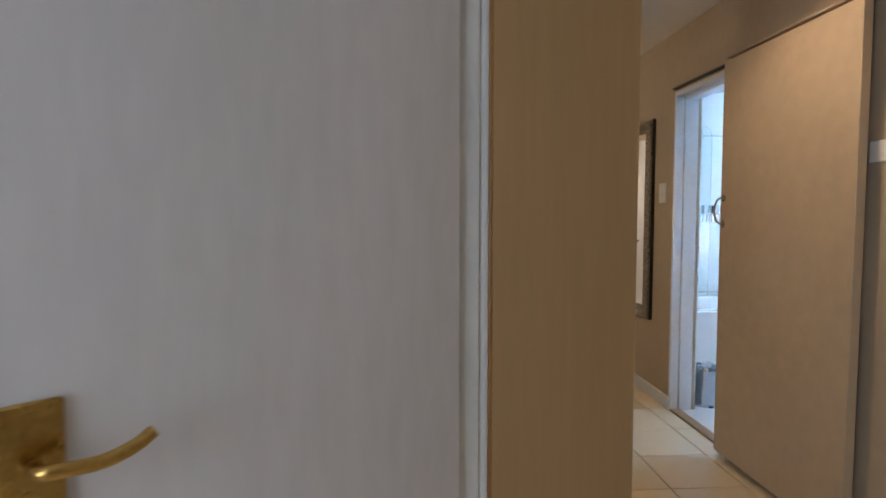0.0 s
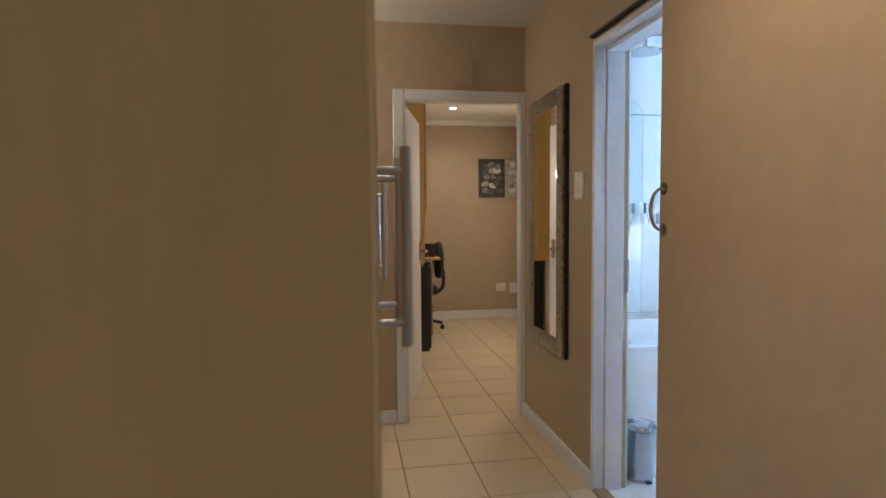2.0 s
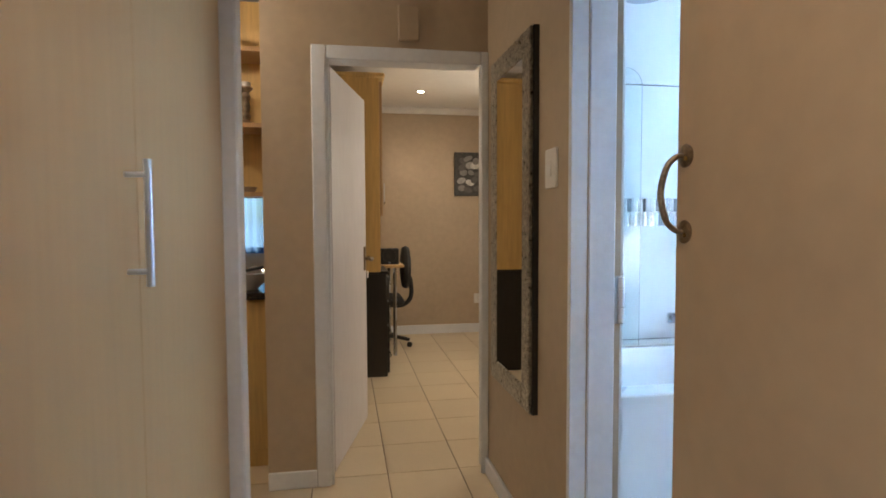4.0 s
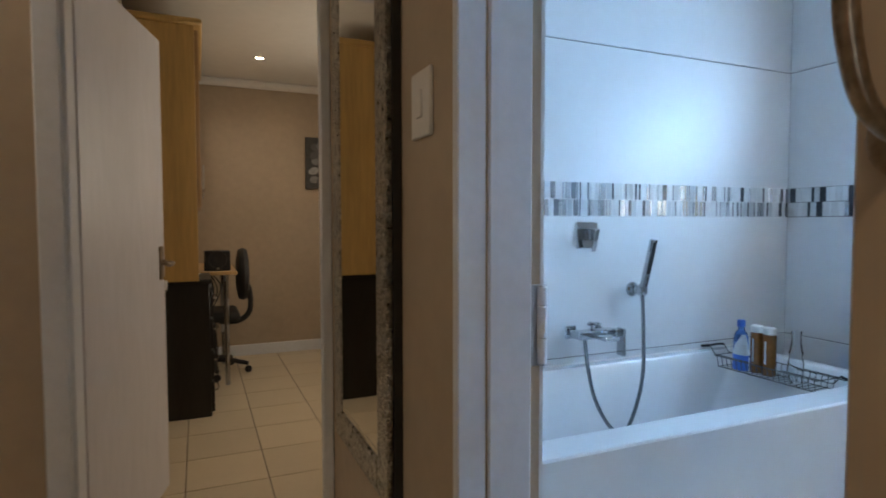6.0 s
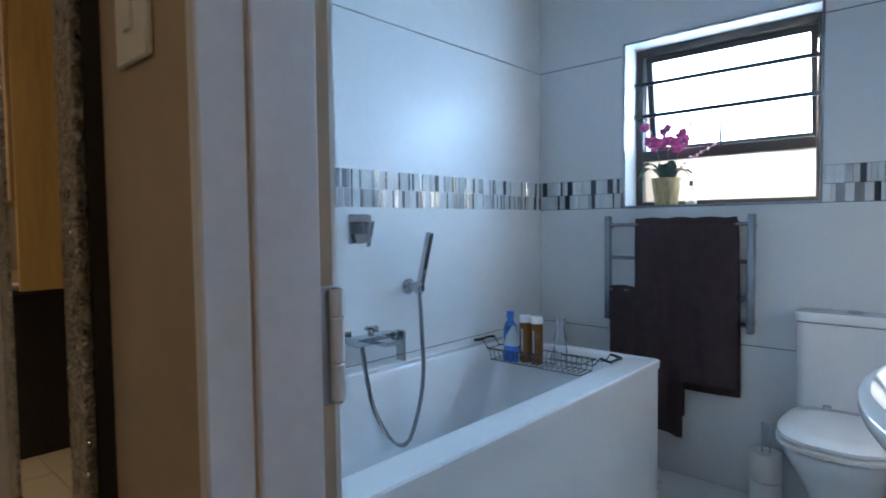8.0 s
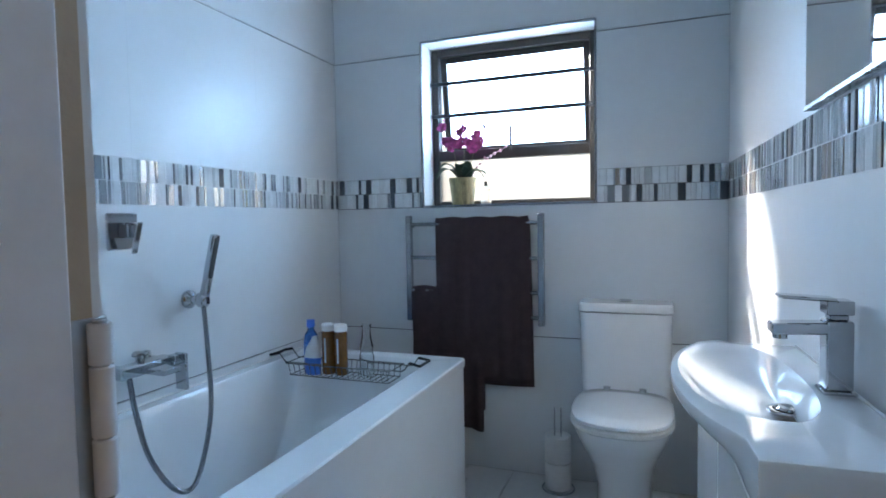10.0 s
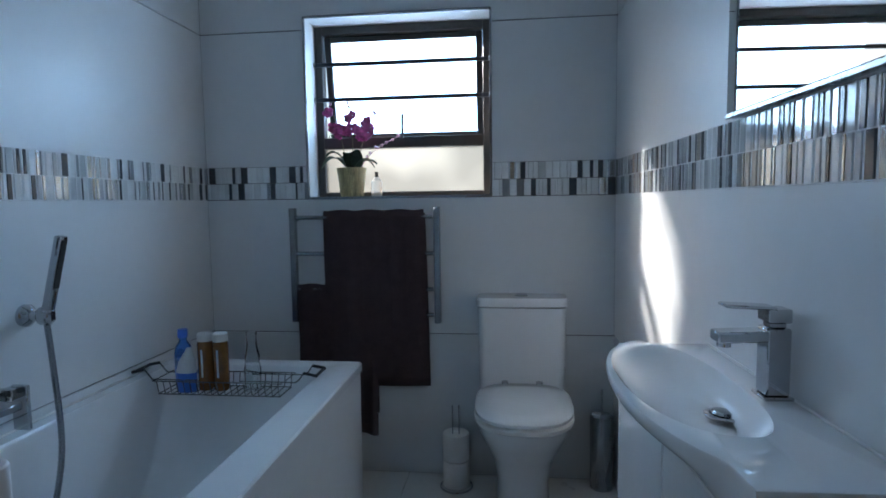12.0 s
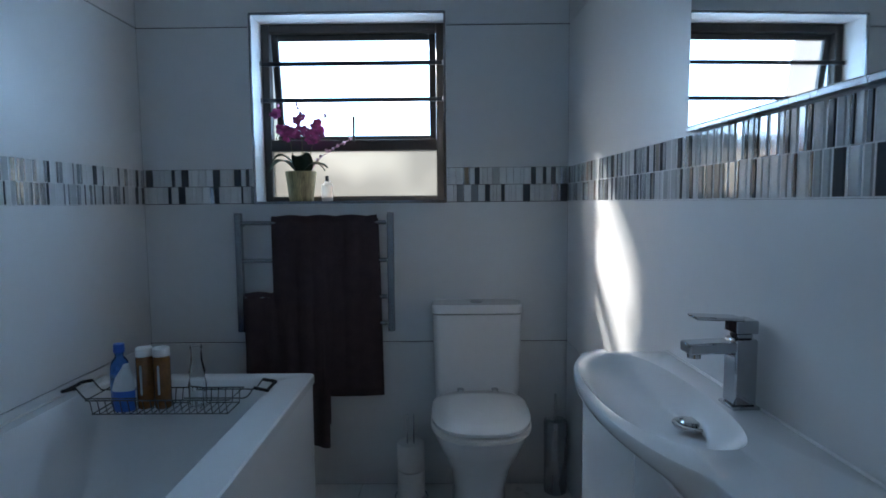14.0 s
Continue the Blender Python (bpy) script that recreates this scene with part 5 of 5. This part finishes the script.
part("neck", boxes((TXX - 0.014, TXX + 0.014, TYY - 0.014, TYY + 0.014, DZ + 0.126, DZ + 0.136), bevel=0.002), M_CHROME, bt2)
part("lever_base", boxes((TXX - 0.021, TXX + 0.021, TYY - 0.020, TYY + 0.020, DZ + 0.136, DZ + 0.160), bevel=0.002), M_CHROME, bt2)
part("lever", obox(0.0, 0.085, -0.020, 0.020, -0.003, 0.003, Matrix.Translation((TXX, TYY + 0.005, DZ + 0.161)) @ pose(0, 0, 0, 0, -3, 90), 0.002), M_CHROME, bt2)
mr = thing("bathroom_mirror", 2.45, BY0, 1.385, "large frameless mirror above the basin", "mirror")
part("glass", boxes((1.93, 2.970, BY0 + 0.004, BY0 + 0.018, 1.399, 2.30), bevel=0.002), M_MIRROR, mr)
part("lower_edge", boxes((1.93, 2.970, BY0 + 0.0005, BY0 + 0.021, 1.389, 1.3985), bevel=0.001), M_STEEL, mr)

# hinge left on the door frame, and the pedal bin
hg = thing("hinge", 1.905, JL, 0.95, "white painted steel butt hinge in the door frame", "hinge")
part("leaf_plate", boxes((1.872, 1.9195, JL - 0.0020, JL + 0.0035, 0.948, 1.100), bevel=0.001), M_STEEL, hg, "bare steel plate")
for z0_, z1_ in ((0.953, 1.000), (1.002, 1.060), (1.062, 1.096)):
    part("knuckle", lathe([(0.0085, z0_), (0.0095, z0_ + 0.001), (0.0095, z1_ - 0.001), (0.0085, z1_)], 1.907, JL - 0.008, 0, 16), M_TRIM, hg)
part("pin", tube([(1.907, JL - 0.008, 0.95), (1.907, JL - 0.008, 1.098)], 0.0060, 12), M_STEEL, hg)
bn = thing("pedal_bin", 2.035, 3.86, 0, "polished steel pedal bin beside the bath", "bin")
part("can", lathe([(0.076, 0.0), (0.078, 0.004), (0.078, 0.018), (0.0755, 0.02), (0.0755, 0.25), (0.077, 0.252)], 2.035, 3.862, 0, 32), M_CHROME, bn)
part("lid", lathe([(0.078, 0.254), (0.079, 0.262), (0.072, 0.280), (0.04, 0.292), (0.0, 0.296)], 2.035, 3.862, 0, 32), M_STEEL, bn)
part("pedal", boxes((2.02, 2.05, 3.770, 3.792, 0.006, 0.016), bevel=0.003), M_BLACKP, bn)

# ---- tiles ----
def piece(name, me, parent, m):
    ob = new(name, me)
    ob.parent = parent
    ob.matrix_basis = m
    return ob


def unit_tile(name, w, d, h, mat, bevel=0.0012):
    """A slab centred on its back face; d is its depth along +y."""
    bm = bmesh.new()
    box(bm, -w / 2, w / 2, 0, d, -h / 2, h / 2, bevel)
    return mesh_of(name, bm, mat)


wall_by_name = {o.name: o for o in bpy.data.objects}
w_win, w_bath, w_basin = wall_by_name["wall_bathroom_window"], wall_by_name["wall_bathroom_bath"], wall_by_name["wall_bathroom_basin"]
ROWS_Z = ((0.002, 0.6375), (0.6425, 1.240), (1.387, 1.9695), (1.975, 2.498))
tile_meshes = {}


def wall_tile(parent, m_of, u0, u1, z0, z1):
    w, h = u1 - u0 - 0.0001, z1 - z0
    key = (round(w, 4), round(h, 4))
    if key not in tile_meshes:
        tile_meshes[key] = unit_tile("tile", w, 0.0075, h, M_WTILE, 0.0001)
    piece("tile", tile_meshes[key], parent, m_of((u0 + u1) / 2, (z0 + z1) / 2))


on_bath = lambda u, z: pose(u, BY1 + 0.008, z, 0, 0, 180)
on_basin = lambda u, z: pose(u, BY0 - 0.008, z, 0, 0, 0)
on_win = lambda u, z: pose(BX1 + 0.008, u, z, 0, 0, 90)
for z0_, z1_ in ROWS_Z:
    xs = [BX0, 2.30, 2.90, 3.50, BX1]
    for a, b in zip(xs, xs[1:]):
        wall_tile(w_bath, on_bath, a, b, z0_, z1_)
        wall_tile(w_basin, on_basin, a, b, z0_, z1_)
for z0_, z1_ in ROWS_Z:
    if z1_ <= WZ0 + 0.006:
        cuts = [BY0, 3.462, 4.062, 4.662, BY1]
        for a, b in zip(cuts, cuts[1:]):
            wall_tile(w_win, on_win, a, b, z0_, z1_)
    elif z0_ < 1.9:
        for a, b in ((BY0, 3.462), (3.462, WY0 - 0.002), (WY1 + 0.002, BY1)):
            wall_tile(w_win, on_win, a, b, z0_, z1_)
    else:
        for a, b in ((BY0, 3.462), (3.462, WY0 - 0.002), (WY1 + 0.002, BY1)):
            wall_tile(w_win, on_win, a, b, z0_, z1_)
        wall_tile(w_win, on_win, WY0 - 0.002, WY1 + 0.002, WZ1 + 0.004, z1_)

# mosaic strip: two rows of upright glass pieces
MOS = [material("mosaic_" + n, c, r, metal=mt, spread=0.06, scale=20, coat=0.5, island=0.10) for n, c, r, mt in (
    ("white_glass", (0.72, 0.75, 0.76), 0.07, 0.0), ("pale_grey", (0.50, 0.53, 0.55), 0.08, 0.0), ("silver", (0.62, 0.65, 0.68), 0.14, 0.85),
    ("mid_grey", (0.23, 0.25, 0.27), 0.10, 0.0), ("slate", (0.045, 0.055, 0.070), 0.12, 0.0), ("taupe", (0.40, 0.36, 0.33), 0.10, 0.0))]
WIDTHS = (0.008, 0.014, 0.020, 0.030)
mos_meshes = {}
for wi_, w in enumerate(WIDTHS):
    for mi_, mm in enumerate(MOS):
        bm = bmesh.new()
        prof = [(-w / 2 + 0.0005, 0.0), (-w / 2 + 0.0005, 0.0068), (-w * 0.3, 0.0092), (w * 0.3, 0.0092), (w / 2 - 0.0005, 0.0068), (w / 2 - 0.0005, 0.0)]
        loft([[(x, y, -0.0348) for x, y in prof], [(x, y, 0.0348) for x, y in prof]], bm=bm)
        mos_meshes[wi_, mi_] = mesh_of("mosaic_piece", bm, mm, False)


def mosaic(parent, m_of, u0, u1, seed, narrow=(4, 1, 1, 1, 5, 0), wide=(13, 2, 1, 1, 4.2, 0)):
    rnd = random.Random(seed)
    for zc in (1.278, 1.350):
        u, dark = u0, False
        while u < u1 - 0.006:
            wi_ = rnd.choices(range(4), (3, 3, 4, 5))[0]
            while WIDTHS[wi_] > u1 - u + 0.002 and wi_ > 0:
                wi_ -= 1
            if wi_ <= 1:
                mi_ = rnd.choices(range(6), narrow)[0]
            else:
                mi_ = rnd.choices(range(6), wide)[0]
            if dark and mi_ in (3, 4):
                mi_ = 0
            dark = mi_ in (3, 4)
            piece("mosaic_piece", mos_meshes[wi_, mi_], parent, m_of(u + WIDTHS[wi_] / 2, zc))
            u += WIDTHS[wi_]


SHINY = dict(narrow=(3, 1, 4, 2, 4, 0.3), wide=(9, 3, 6, 1.5, 2, 0.3))
mosaic(w_bath, on_bath, 2.30, BX1 - 0.001, 1, **SHINY)
mosaic(w_win, on_win, BY0 + 0.001, WY0 - 0.004, 2)
mosaic(w_win, on_win, WY1 + 0.004, BY1 - 0.001, 3)
# more slate and silver here: mirrored contrast is put into the mix of colours
mosaic(w_basin, on_basin, 2.10, BX1 - 0.001, 4, narrow=(3, 1, 4, 2, 9, 0.6), wide=(7, 4, 7, 2, 3.5, 1.2))
part("strip_back", boxes((BX0, BX1, BY1 + 0.0005, BY1 + 0.0078, 1.2405, 1.3865)), M_WTILE, w_bath, "", False)
part("strip_back", boxes((BX0, BX1, BY0 - 0.0078, BY0 - 0.0005, 1.2405, 1.3865)), M_WTILE, w_basin, "", False)

# floor tiles
fl_c, fl_b = wall_by_name["floor_corridor"], wall_by_name["floor_bathroom"]


def floor_mesh(name, w, h, mat):
    bm = bmesh.new()
    box(bm, 0, w, 0, h, -0.008, 0.0, 0.0015)
    return mesh_of(name, bm, mat)


P, G = 0.367, 0.005
ft = floor_mesh("tile", P - G, P - G, M_TILE)
px0, py0 = 0.882 - 9 * P, 4.178 - 16 * P
rest = bmesh.new()
for i in range(17):
    for j in range(30):
        x, y = px0 + i * P + G / 2, py0 + j * P + G / 2
        if y > OY - 0.05 or (y < CY and x > CX) or x > 2.9 or y < -1.7 or x < -2.2:
            continue
        w = min(P - G, (CX if y < CY - 0.1 else 2.95) - x)
        if 0.6 < x + P and y > 1.2 and w > P - G - 0.001:
            piece("tile", ft, fl_c, Matrix.Translation((x, y, 0)))
        elif w > 0.01:
            box(rest, x, x + w, y, y + P - G, -0.008, 0.0)
tagged(part("edge_tiles", rest, M_TILE, fl_c, "", False), kind="stuff")
bfm = {}
for x0_, x1_ in ((CX + 0.062, 2.36), (2.36, 2.96), (2.96, 3.56), (3.56, BX1)):
    for y0_, y1_ in ((2.99, 3.36), (3.36, 3.96), (3.96, 4.56), (4.56, BY1)):
        k = (round(x1_ - x0_, 3), round(y1_ - y0_, 3))
        if k not in bfm:
            bfm[k] = floor_mesh("floor_tile", x1_ - x0_ - 0.004, y1_ - y0_ - 0.004, M_BFLOOR)
        piece("floor_tile", bfm[k], fl_b, Matrix.Translation((x0_ + 0.002, y0_ + 0.002, 0.002)))

# the basin wall runs out of square: it and all that is fixed to it turn about the far corner
turn = Matrix.Translation((BX1, BY0, 0)) @ pose(0, 0, 0, 0, 0, 1.9) @ Matrix.Translation((-BX1, -BY0, 0))
for ob_ in (w_basin, ba, va, bt2, mr):
    ob_.matrix_basis = turn @ ob_.matrix_basis
